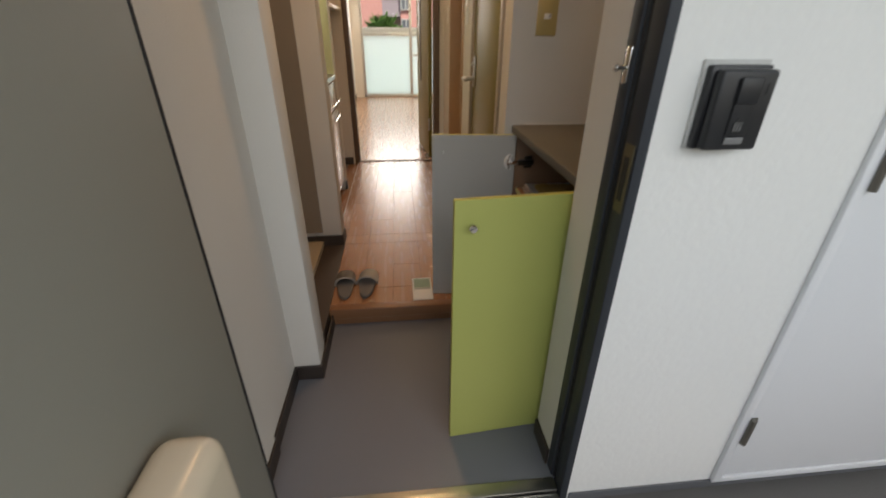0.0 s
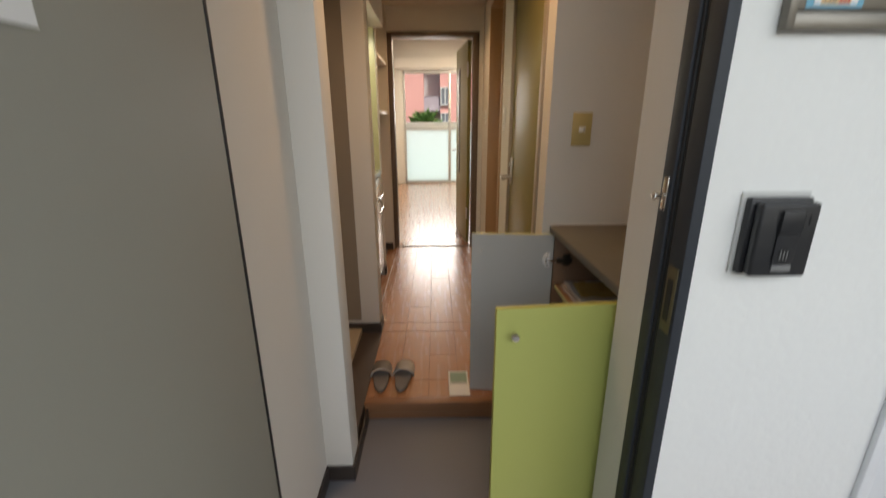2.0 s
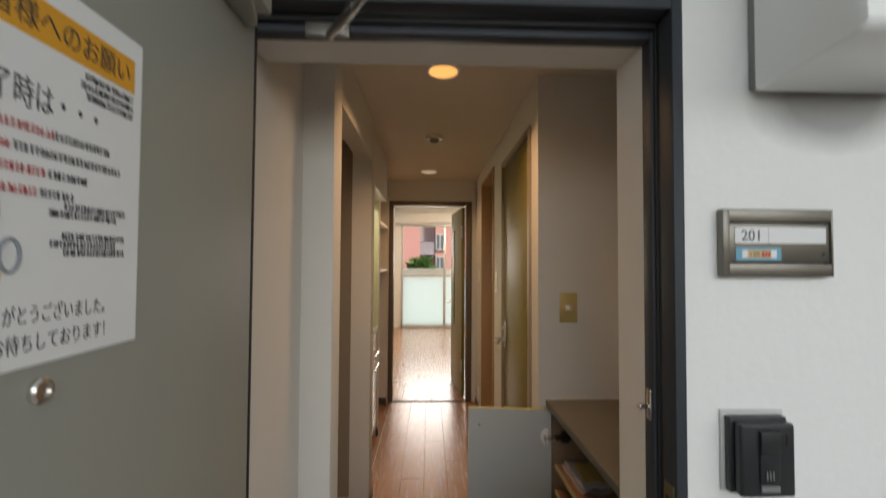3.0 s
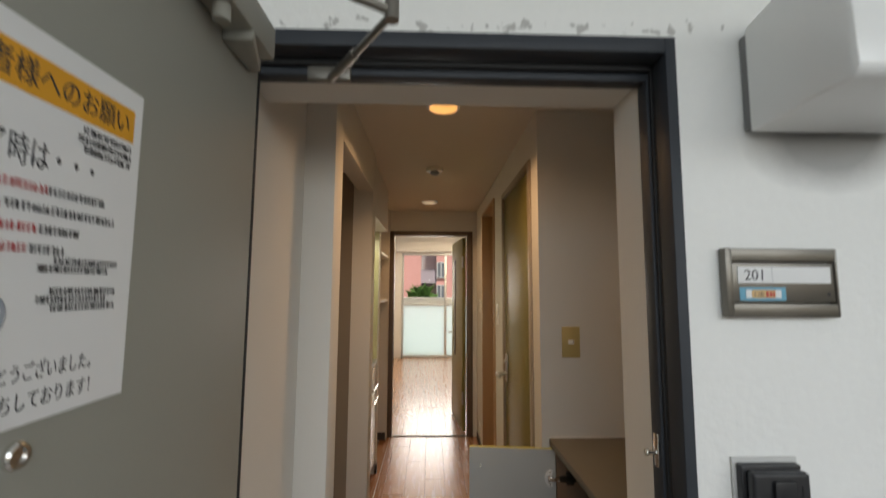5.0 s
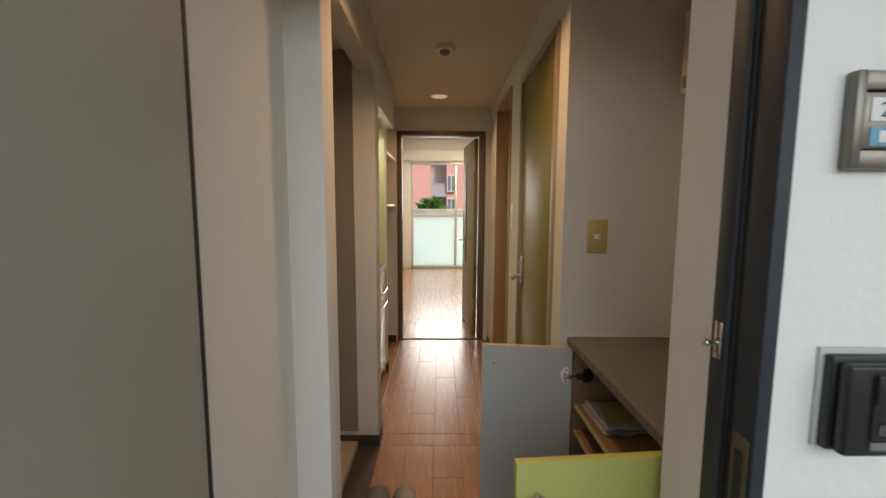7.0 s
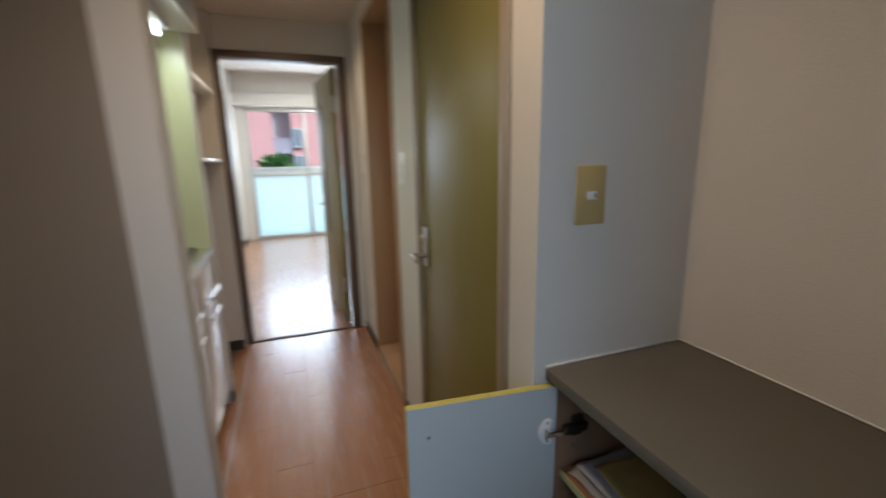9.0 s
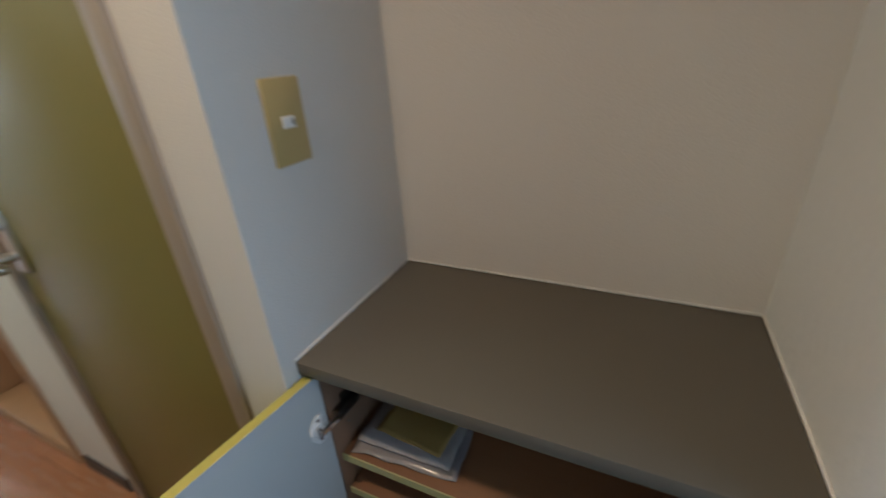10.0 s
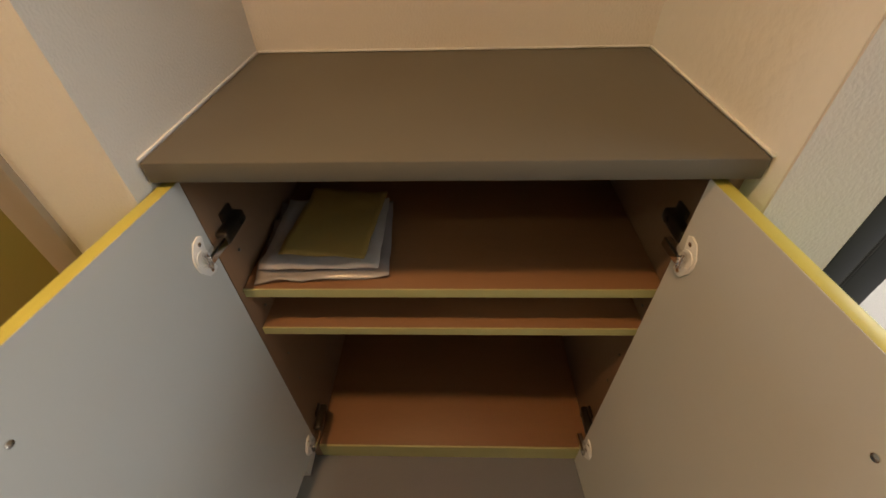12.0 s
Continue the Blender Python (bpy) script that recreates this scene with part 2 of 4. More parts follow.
PALE_DOME = glow("dim_pale_dome", (0.9, 0.75, 0.55), 0.35)
TUBE_GLOW = glow("lit_tube", (1.0, 0.95, 0.72), 9.0)


# ---- mesh helpers ----
class Build:
    """Collects boxes, rods and lathed shapes in one mesh."""

    def __init__(self):
        self.bm = bmesh.new()

    def _add(self, other):
        me = bpy.data.meshes.new("tmp")
        other.to_mesh(me)
        other.free()
        self.bm.from_mesh(me)
        bpy.data.meshes.remove(me)
        return self

    def box(self, x0, x1, y0, y1, z0, z1, bevel=0.0, seg=2, m=None):
        b = bmesh.new()
        bmesh.ops.create_cube(b, size=1)
        for v in b.verts:
            v.co = Vector(((x0 + x1) / 2 + v.co.x * (x1 - x0), (y0 + y1) / 2 + v.co.y * (y1 - y0), (z0 + z1) / 2 + v.co.z * (z1 - z0)))
        if bevel:
            bmesh.ops.bevel(b, geom=list(b.edges), offset=bevel, segments=seg, affect="EDGES", profile=0.5)
        if m is not None:
            bmesh.ops.transform(b, matrix=m, verts=b.verts)
        return self._add(b)

    def rod(self, p, q, r, r2=None, seg=16):
        p, q = Vector(p), Vector(q)
        b = bmesh.new()
        bmesh.ops.create_cone(b, cap_ends=True, segments=seg, radius1=r, radius2=r if r2 is None else r2, depth=(q - p).length)
        rot = (q - p).to_track_quat("Z", "Y").to_matrix().to_4x4()
        bmesh.ops.transform(b, matrix=Matrix.Translation((p + q) / 2) @ rot, verts=b.verts)
        return self._add(b)

    def ball(self, c, r, scale=(1, 1, 1), seg=16):
        b = bmesh.new()
        bmesh.ops.create_uvsphere(b, u_segments=seg, v_segments=seg // 2, radius=r)
        for v in b.verts:
            v.co = Vector(c) + Vector((v.co.x * scale[0], v.co.y * scale[1], v.co.z * scale[2]))
        return self._add(b)

    def lathe(self, profile, m, seg=32):
        """profile: (radius, height) pairs about the local z axis."""
        b = bmesh.new()
        rings = []
        for r, h in profile:
            rings.append([b.verts.new((r * math.cos(2 * math.pi * i / seg), r * math.sin(2 * math.pi * i / seg), h)) for i in range(seg)])
        for a, c in zip(rings, rings[1:]):
            for i in range(seg):
                b.faces.new((a[i], a[(i + 1) % seg], c[(i + 1) % seg], c[i]))
        b.faces.new(list(reversed(rings[0])))
        b.faces.new(rings[-1])
        bmesh.ops.transform(b, matrix=m, verts=b.verts)
        return self._add(b)

    def prism(self, pts, z0, z1, bevel=0.0, m=None):
        b = bmesh.new()
        f = b.faces.new([b.verts.new((x, y, z0)) for x, y in pts])
        up = bmesh.ops.extrude_face_region(b, geom=[f])
        bmesh.ops.translate(b, vec=(0, 0, z1 - z0), verts=[g for g in up["geom"] if isinstance(g, bmesh.types.BMVert)])
        bmesh.ops.recalc_face_normals(b, faces=b.faces)
        if bevel:
            bmesh.ops.bevel(b, geom=list(b.edges), offset=bevel, segments=2, affect="EDGES", profile=0.5)
        if m is not None:
            bmesh.ops.transform(b, matrix=m, verts=b.verts)
        return self._add(b)

    def mesh(self, name, mat, smooth=False):
        bmesh.ops.recalc_face_normals(self.bm, faces=self.bm.faces)
        me = bpy.data.meshes.new(name)
        self.bm.to_mesh(me)
        self.bm.free()
        me.materials.append(mat)
        if smooth:
            me.polygons.foreach_set("use_smooth", [True] * len(me.polygons))
            me.set_sharp_from_angle(angle=radians(40))
        return me


def thing(name, m=None, label="", category="", group=""):
    ob = new(name)
    ob.empty_display_size = 0.05
    ob.matrix_world = m or Matrix.Identity(4)
    return tagged(ob, label, category, group)


def part(parent, name, build, mat, label="", smooth=True):
    ob = new(name, build.mesh(name, mat, smooth))
    ob.parent = parent
    return tagged(ob, label)


def solid(name, build, mat, label="", category="", kind="", smooth=True):
    return tagged(new(name, build.mesh(name, mat, smooth)), label, category, "", kind)


def structure(name, build, mat, label=""):
    return solid(name, build, mat, label, "", "structure")


def lettering(parent, name, text, m, size, mat, label="", width=0.0):
    cu = bpy.data.curves.new(name, "FONT")
    cu.body, cu.size, cu.extrude = text, size, 0.0002
    tmp = bpy.data.objects.new(name, cu)
    scene.collection.objects.link(tmp)
    bpy.context.view_layer.update()
    me = bpy.data.meshes.new_from_object(tmp.evaluated_get(bpy.context.evaluated_depsgraph_get()))
    bpy.data.objects.remove(tmp)
    if width:
        xs = [v.co.x for v in me.vertices]
        me.transform(Matrix.Diagonal((width / (max(xs) - min(xs)), 1, 1, 1)) @ Matrix.Translation((-min(xs), 0, 0)))
    me.materials.clear()
    me.materials.append(mat)
    ob = new(name, me)
    ob.parent = parent
    ob.matrix_local = m
    return tagged(ob, label)


# ---- plan ----
WALL = 0.887          # face of the outer wall
WALL_IN = 1.108       # its inner face
LOW = -0.018          # entrance floor
OPEN_L, OPEN_R, OPEN_T = -0.292, 0.609, 2.0
LEFT = -0.212         # left line of the hallway
RIGHT = 0.60          # right line of the hallway
HALL = 0.074          # hallway floor
CEIL = 2.325
STEP = 1.795
END = 4.32            # wall with the living room door
FAR = 9.02            # window wall
ROOM_CEIL = 2.85

# ---- structure: corridor ----
structure("ground", Build().box(-400, 400, 9.6, 800, -3.2, -3.0), EARTH, "grey ground between the houses")
structure("corridor_floor", Build().box(-3.0, 4.0, -1.5, WALL, -0.2, -0.06), CONCRETE, "dark grey concrete corridor floor")
b = Build().box(-3.0, -0.34, WALL, 0.976, -0.2, 2.75).box(0.634, 4.0, WALL, 0.976, -0.2, 2.75).box(-0.34, 0.634, WALL, 0.976, 2.046, 2.75)
b.box(-3.0, OPEN_L, 0.976, WALL_IN, -0.2, 2.75).box(OPEN_R, 4.0, 0.976, WALL_IN, -0.2, 2.75).box(OPEN_L, OPEN_R, 0.976, WALL_IN, OPEN_T, 2.75)
wall_ext = structure("wall_exterior", b, EXTERIOR, "white painted rough exterior wall with a grey patch at the lamp and dark specks")
# slab and parapet are out of view, added to shape the corridor's daylight
structure("unseen_corridor_slab", Build().box(-3.0, 4.0, -1.5, WALL_IN, 2.75, 2.9), EXTERIOR, "unseen white slab over the corridor, added to hold back the sky")
structure("unseen_corridor_parapet", Build().box(-3.0, 4.0, -1.6, -1.5, -0.2, 1.05), EXTERIOR, "unseen white parapet wall, added to limit the corridor's daylight")
structure("baseboard_corridor", Build().box(0.645, 4.0, WALL - 0.006, WALL - 0.0005, -0.06, -0.03), BAND_GREY, "dark grey painted skirting band")
# the reveal of the opening is papered inside
b = Build().box(OPEN_R - 0.004, OPEN_R - 0.0005, 0.982, WALL_IN, LOW, OPEN_T - 0.004)
b.box(OPEN_L + 0.0005, OPEN_L + 0.004, 0.982, WALL_IN, LOW, OPEN_T - 0.004)
b.box(OPEN_L + 0.004, OPEN_R - 0.004, 0.982, WALL_IN, OPEN_T - 0.004, OPEN_T - 0.0005)
structure("trim_reveal", b, WALLPAPER, "beige papered door reveal")

# door frame: outer flange, dark seal groove, stop
b = Build().box(0.612, 0.634, 0.876, 0.926, -0.06, 2.046, 0.002)
b.box(-0.34, 0.612, 0.876, 0.926, 2.012, 2.046, 0.002)
b.box(-0.34, -0.302, 0.885, 0.945, -0.06, 2.0, 0.002)
b.box(0.604, 0.633, 0.943, 0.981, LOW, 2.012, 0.002)
b.box(-0.302, 0.604, 0.943, 0.981, 1.984, 2.012, 0.002)
b.box(-0.302, -0.283, 0.943, 0.981, LOW, 1.984, 0.002)
frame_1 = structure("door_frame_1", b, FRAME_PAINT, "slate grey steel entrance door frame")
b = Build().box(0.612, 0.633, 0.926, 0.9315, LOW, 2.02, 0.001).box(0.609, 0.633, 0.9345, 0.943, LOW, 2.02, 0.002).box(-0.28, 0.609, 0.927, 0.943, 2.0, 2.02, 0.003)
part(frame_1, "seal", b, BLACK_RUBBER, "black rubber seal")
b = Build().box(-0.3, 0.607, 0.838, 0.882, -0.058, -0.02, 0.002).box(-0.3, 0.607, 0.889, 0.93, -0.05, -0.012, 0.002)
structure("threshold", b, STEEL, "brushed steel door sill")

# meter cupboard beside the door
mc = thing("meter_cupboard", pose(0, 0, 0), "white steel meter cupboard door in the wall", "cupboard")
b = Build().box(1.115, 1.142, WALL - 0.014, WALL - 0.0005, -0.03, 2.05, 0.002)
b.box(1.142, 1.9, WALL - 0.014, WALL - 0.0005, -0.03, -0.005, 0.002).box(1.142, 1.9, WALL - 0.014, WALL - 0.0005, 2.02, 2.05, 0.002)
part(mc, "frame", b, WHITE_STEEL)
part(mc, "door", Build().box(1.145, 1.9, WALL - 0.010, WALL - 0.0005, -0.002, 2.017, 0.002), WHITE_STEEL)
for z in (0.16, 0.955, 1.75):
    b = Build().rod((1.147, WALL - 0.019, z), (1.147, WALL - 0.019, z + 0.1), 0.0085).box(1.147, 1.165, WALL - 0.014, WALL - 0.01, z, z + 0.1, 0.001)
    part(mc, "hinge", b, BRONZE, "bronze hinge")

# ---- structure: genkan and hallway ----
structure("floor_entrance", Build().box(OPEN_L, 1.05, 0.93, STEP, -0.2, LOW).box(0.345, 0.6, STEP, 1.935, -0.2, LOW).box(0.6, 1.045, STEP, 1.864, -0.2, LOW), GREY_VINYL, "grey vinyl entrance floor")
structure("wall_left_entrance", Build().box(-0.42, -0.295, WALL_IN, 1.45, -0.2, CEIL), WALLPAPER, "beige papered entrance wall")
structure("pillar", Build().box(-0.42, -0.193, 1.447, 1.565, -0.2, CEIL, 0.003), WALLPAPER, "white papered pillar corner")
b = Build().box(-0.3, -0.212, 1.565, 2.48, 2.095, CEIL)
structure("lintel_washer_recess", b, WALLPAPER, "papered lintel over the washer recess")
b = Build().box(-1.05, -0.95, 1.45, 2.6, -0.2, CEIL).box(-0.95, -0.42, 1.45, 1.565, -0.2, CEIL)
structure("wall_washer_recess", b, WALLPAPER, "papered walls of the washer recess")
structure("pier", Build().box(-0.95, LEFT, 2.48, 2.6, 0.0, CEIL, 0.003), WALLPAPER, "white papered pier between recess and kitchen")
structure("recess_panel", Build().box(-0.95, -0.325, 2.472, 2.4795, 0.16, 2.2), material("brown_recess_panel", (0.27, 0.225, 0.175), 0.7, vary=0.1, grain=0.06, fine=200, bump=0.1), "dull brown panel at the end of the washer recess")
structure("recess_ceiling", Build().box(-0.95, -0.3, 1.565, 2.48, 2.2, 2.3), CEILING)
structure("recess_platform", Build().box(-0.95, -0.325, 1.565, 2.48, -0.1, 0.105, 0.004), material("beige_pan", (0.5, 0.42, 0.3), 0.4), "beige washer pan platform")
structure("recess_edge_board", Build().box(-0.325, -0.203, 1.565, 2.48, -0.1, HALL + 0.002), STRIP_FLOOR, "dark brown edge board beside the hallway floor")
b = Build().box(OPEN_L + 0.004, OPEN_L + 0.012, 0.98, WALL_IN, LOW, 0.048).box(-0.295, -0.287, WALL_IN, 1.442, LOW, 0.048).box(-0.295, -0.185, 1.439, 1.447, LOW, 0.048).box(-0.193, -0.185, 1.447, 1.79, LOW, 0.048)
b.box(-0.94, LEFT + 0.006, 2.466, 2.4718, HALL + 0.002, HALL + 0.065).box(LEFT, LEFT + 0.006, 2.48, 2.6, HALL, HALL + 0.065)
b.box(OPEN_R - 0.012, OPEN_R - 0.004, 0.983, WALL_IN, LOW, 0.048)
b.box(RIGHT - 0.008, RIGHT, 3.84, END - 0.03, HALL, HALL + 0.06).box(RIGHT - 0.008, RIGHT, 2.8, 3.06, HALL, HALL + 0.06)
b.box(-0.305, -0.287, 3.5, 3.56, HALL, HALL + 0.07).box(-0.42, -0.3, 4.235, 4.245, HALL, HALL + 0.07)
structure("baseboard", b, DARK_BASE, "dark brown vinyl skirting")
structure("wall_niche_back", Build().box(1.045, 1.15, WALL_IN, 1.965, -0.2, CEIL), WALLPAPER, "beige papered wall behind the shoe cabinet")
# right hallway wall with the toilet door and the bathroom opening
b = Build().box(RIGHT, 1.045, 1.865, 1.965, -0.2, CEIL).box(RIGHT, 0.72, 1.965, 1.985, -0.2, CEIL)
b.box(RIGHT, 0.72, 1.985, 2.755, 2.14, CEIL).box(RIGHT, 0.72, 2.755, 3.10, -0.2, CEIL)
b.box(RIGHT, 0.72, 3.10, 3.79, 2.2, CEIL).box(RIGHT, 0.72, 3.79, END, -0.2, CEIL)
structure("wall_right", b, WALLPAPER, "beige papered hallway wall")
structure("wall_bathroom", Build().box(0.9, 1.0, 3.0, 3.9, -0.2, CEIL), WALLPAPER)
# kitchen side
b = Build().box(-1.05, -0.95, 2.6, 4.42, -0.2, CEIL).box(-0.95, -0.292, 3.5, 3.56, 0.0, CEIL).box(-0.95, -0.29, 4.245, END, 0.0, CEIL)
b.box(-0.55, -0.45, 3.56, 4.245, 0.0, CEIL)
structure("wall_left_kitchen", b, WALLPAPER, "papered walls of the kitchen niche")
structure("lintel_kitchen", Build().box(-0.95, -0.23, 2.6, 3.5, 1.99, CEIL), WALLPAPER, "papered lintel over the kitchen niche")
structure("ceiling", Build().box(-1.05, 1.15, WALL_IN, END + 0.1, CEIL, CEIL + 0.1), CEILING, "white papered hallway ceiling")
# end wall with the living room door opening
b = Build().box(-1.2, -0.292, END, END + 0.1, -0.2, ROOM_CEIL).box(0.556, 2.2, END, END + 0.1, -0.2, ROOM_CEIL).box(-0.292, 0.556, END, END + 0.1, 2.115, ROOM_CEIL)
structure("wall_end", b, WALLPAPER, "beige papered wall around the living room door")
b = Build().box(-0.292, -0.246, END - 0.012, END + 0.11, HALL, 2.115, 0.003).box(0.5, 0.556, END - 0.012, END + 0.11, HALL, 2.115, 0.003).box(-0.246, 0.5, END - 0.012, END + 0.11, 2.073, 2.115, 0.003)
structure("door_frame_3", b, DARK_TRIM, "brown wooden living room door casing")
structure("threshold_living_room", Build().box(-0.246, 0.5, END + 0.0, END + 0.035, HALL, HALL + 0.006, 0.001), DARK_TRIM, "brown threshold strip")
# living room shell
structure("wall_room_left", Build().box(-1.3, -1.2, END, FAR + 0.15, -0.2, ROOM_CEIL), WALLPAPER, "cream papered living room wall")
structure("wall_room_pier", Build().box(-1.2, -0.66, 8.62, FAR, 0.0, ROOM_CEIL), WALLPAPER, "cream papered room pier")
structure("wall_room_right", Build().box(2.2, 2.3, END, FAR + 0.15, -0.2, ROOM_CEIL), WALLPAPER, "cream papered living room wall")
structure("ceiling_room", Build().box(-1.3, 2.3, END, FAR + 0.15, ROOM_CEIL, ROOM_CEIL + 0.1), CEILING, "white living room ceiling")
WIN_L, WIN_R, WIN_T = -0.5, 1.4, 2.3
b = Build().box(-1.2, WIN_L, FAR, FAR + 0.15, -0.2, ROOM_CEIL).box(WIN_R, 2.2, FAR, FAR + 0.15, -0.2, ROOM_CEIL).box(WIN_L, WIN_R, FAR, FAR + 0.15, WIN_T, ROOM_CEIL)
structure("wall_window", b, WALLPAPER, "cream papered window wall")
structure("curtain_box", Build().box(-0.66, 1.6, FAR - 0.12, FAR, 2.33, 2.52, 0.004), WALLPAPER, "cream curtain box over the window")
structure("baseboard_room", Build().box(-1.2, -0.652, 8.612, 8.62, HALL, HALL + 0.07).box(-0.66, -0.652, 8.62, FAR, HALL, HALL + 0.07), DARK_BASE, "dark brown skirting")

win = tagged(new("window_1"), "silver sliding balcony window with frosted lower panes", "window", "", "structure")
b = Build()
b.box(WIN_L, WIN_R, FAR + 0.03, FAR + 0.1, HALL, HALL + 0.05, 0.003).box(WIN_L, WIN_R, FAR + 0.03, FAR + 0.1, WIN_T - 0.05, WIN_T, 0.003)
b.box(WIN_L, WIN_L + 0.045, FAR + 0.03, FAR + 0.1, HALL, WIN_T, 0.003).box(WIN_R - 0.045, WIN_R, FAR + 0.03, FAR + 0.1, HALL, WIN_T, 0.003)
b.box(0.42, 0.47, FAR + 0.035, FAR + 0.09, HALL + 0.05, WIN_T - 0.05, 0.003)
b.box(WIN_L + 0.045, 0.42, FAR + 0.045, FAR + 0.08, 1.17, 1.21, 0.003).box(0.47, WIN_R - 0.045, FAR + 0.045, FAR + 0.08, 1.17, 1.21, 0.003)
part(win, "frame", b, ALU, "silver aluminium frame")
for x0, x1 in ((WIN_L + 0.045, 0.42), (0.47, WIN_R - 0.045)):
    for z0, z1, mt, nm in ((HALL + 0.05, 1.17, FROST, "frosted lower pane"), (1.21, WIN_T - 0.05, CLEAR, "clear upper pane")):
        p = part(win, "pane", Build().box(x0, x1, FAR + 0.06, FAR + 0.065, z0, z1), mt, nm, False)
        p.visible_shadow = False
part(win, "catch", Build().box(0.43, 0.45, FAR + 0.02, FAR + 0.035, 1.03, 1.12, 0.004), ALU)

# ---- outside the window ----
structure("balcony_floor", Build().box(-1.5, 2.5, FAR + 0.15, 10.25, -0.25, -0.05), GREY_FACADE, "grey balcony floor")
structure("balcony_parapet", Build().box(-1.5, 2.5, 10.25, 10.4, -0.25, 1.27).box(-1.5, 2.5, 10.22, 10.43, 1.27, 1.32, 0.005), EXTERIOR, "white balcony parapet")

house = thing("apartment_house", pose(0, 0, 0), "red tiled apartment house with recessed grey balconies", "house")
RECESS = ((-0.4, 0.42), (3.4, 5.2))
b = Build()
for x0, x1 in ((-14, -0.4), (0.42, 3.4), (5.2, 16)):
    b.box(x0, x1, 22, 30, -3, 10)
part(house, "wall", b, RED_FACADE)
b = Build()
for x0, x1 in RECESS:
    b.box(x0, x1, 23.2, 30, -3, 10)
part(house, "recess_wall", b, GREY_FACADE, "grey rear wall of the balconies")
for z in (-1.1, 2.0, 5.1, 8.2):
    for x0, x1 in RECESS:
        part(house, "balcony_slab", Build().box(x0, x1, 22.05, 23.2, z - 0.16, z), BALCONY)
        part(house, "balcony_front", Build().box(x0, x1, 22.06, 22.12, z, z + 0.5).box(x0, x1, 22.04, 22.14, z + 0.5, z + 0.54), BALCONY)
part(house, "roof", Build().box(-14.2, 16.2, 21.8, 30.2, 10, 10.4), GREY_FACADE)
for z in (-2.15, 0.95, 4.05, 7.15):
    for x0, x1, y, dz, h in ((-0.34, -0.1, 23.2, 0.1, 0.9), (0.48, 0.84, 22.0, 0.0, 0.75), (0.48, 0.84, 22.0, 1.2, 0.75), (-4, -2.6, 22.0, 0.0, 1.4), (3.6, 4.8, 23.2, 0.0, 1.4), (9, 10.4, 22.0, 0.0, 1.4)):
        za, zb = z + dz, z + dz + h
        part(house, "window", Build().box(x0, x1, y - 0.05, y - 0.002, za, zb, 0.01), DARK_WINDOW, "", False)
        f = Build().box(x0 - 0.05, x0, y - 0.09, y - 0.002, za - 0.05, zb + 0.05).box(x1, x1 + 0.05, y - 0.09, y - 0.002, za - 0.05, zb + 0.05)
        f.box(x0, x1, y - 0.09, y - 0.002, zb, zb + 0.05).box(x0, x1, y - 0.12, y - 0.002, za - 0.05, za).box((x0 + x1) / 2 - 0.025, (x0 + x1) / 2 + 0.025, y - 0.09, y - 0.05, za, zb)
        part(house, "window_frame", f, ALU, "", False)


def leafy(name, spots, count, label, kind=""):
    bm = bmesh.new()
    rnd = random.Random(7)
    for _ in range(count):
        cx, cy, cz, rx, rz = rnd.choice(spots)
        a, r = rnd.random() * 6.283, math.sqrt(rnd.random())
        base = Vector((cx + rx * r * math.cos(a), cy + rx * 0.6 * r * math.sin(a), cz + rz * rnd.random()))
        d = Vector((rnd.uniform(-0.7, 0.7), rnd.uniform(-0.7, 0.7), rnd.uniform(0.3, 1.2))).normalized()
        s = d.cross(Vector((rnd.random(), rnd.random(), 0.1))).normalized()
        ln, w = rnd.uniform(0.18, 0.5), rnd.uniform(0.02, 0.05)
        vs = [bm.verts.new(base + d * ln * t + s * w * k + Vector((0, 0, -0.25 * ln * t * t))) for t, k in ((0, 0.3), (0.5, 1), (1, 0), (0.5, -1))]
        bm.faces.new(vs)
    me = bpy.data.meshes.new(name)
    bm.to_mesh(me)
    bm.free()
    me.materials.append(LEAVES)
    return tagged(new(name, me), label, "hedge", "", kind)


rnd = random.Random(3)
spots = [(-5 + 0.5 * i, 13 + rnd.uniform(-0.2, 0.2), -3.0, 0.45, 3.95 + rnd.uniform(-0.1, 0.15)) for i in range(26)]
spots += [(-0.12, 12.8, 0.6, 0.26, 0.85), (-0.3, 12.8, 0.6, 0.2, 0.7), (0.02, 12.8, 0.6, 0.16, 0.6)]
leafy("hedge", spots, 16000, "green leafy hedge with pointed tufts behind the balcony", "stuff")

# ---- entrance door ----
LEAF = -0.2
door = thing("entrance_door", pose(0, 0, 0), "open grey painted steel entrance door", "door")
part(door, "leaf", Build().box(LEAF - 0.04, LEAF, -0.03, 0.838, 0.004, 1.992, 0.002), LEAF_PAINT)
part(door, "edge_strip", Build().box(LEAF - 0.036, LEAF + 0.0012, 0.8385, 0.846, 0.004, 1.992, 0.001), BLACK_RUBBER, "dark edge seal")
for z in (0.25, 1.0, 1.75):
    part(door, "hinge", Build().rod((LEAF - 0.052, 0.862, z), (LEAF - 0.052, 0.862, z + 0.12), 0.009).box(LEAF - 0.06, LEAF - 0.04, 0.8, 0.86, z, z + 0.12, 0.002), STEEL)
# letter catcher on the inner side
b = Build().box(LEAF, LEAF + 0.097, 0.22, 0.578, 0.375, 0.743, 0.034, 5)
part(door, "letter_box", b, CREAM_PLASTIC, "glossy cream plastic letter catcher")
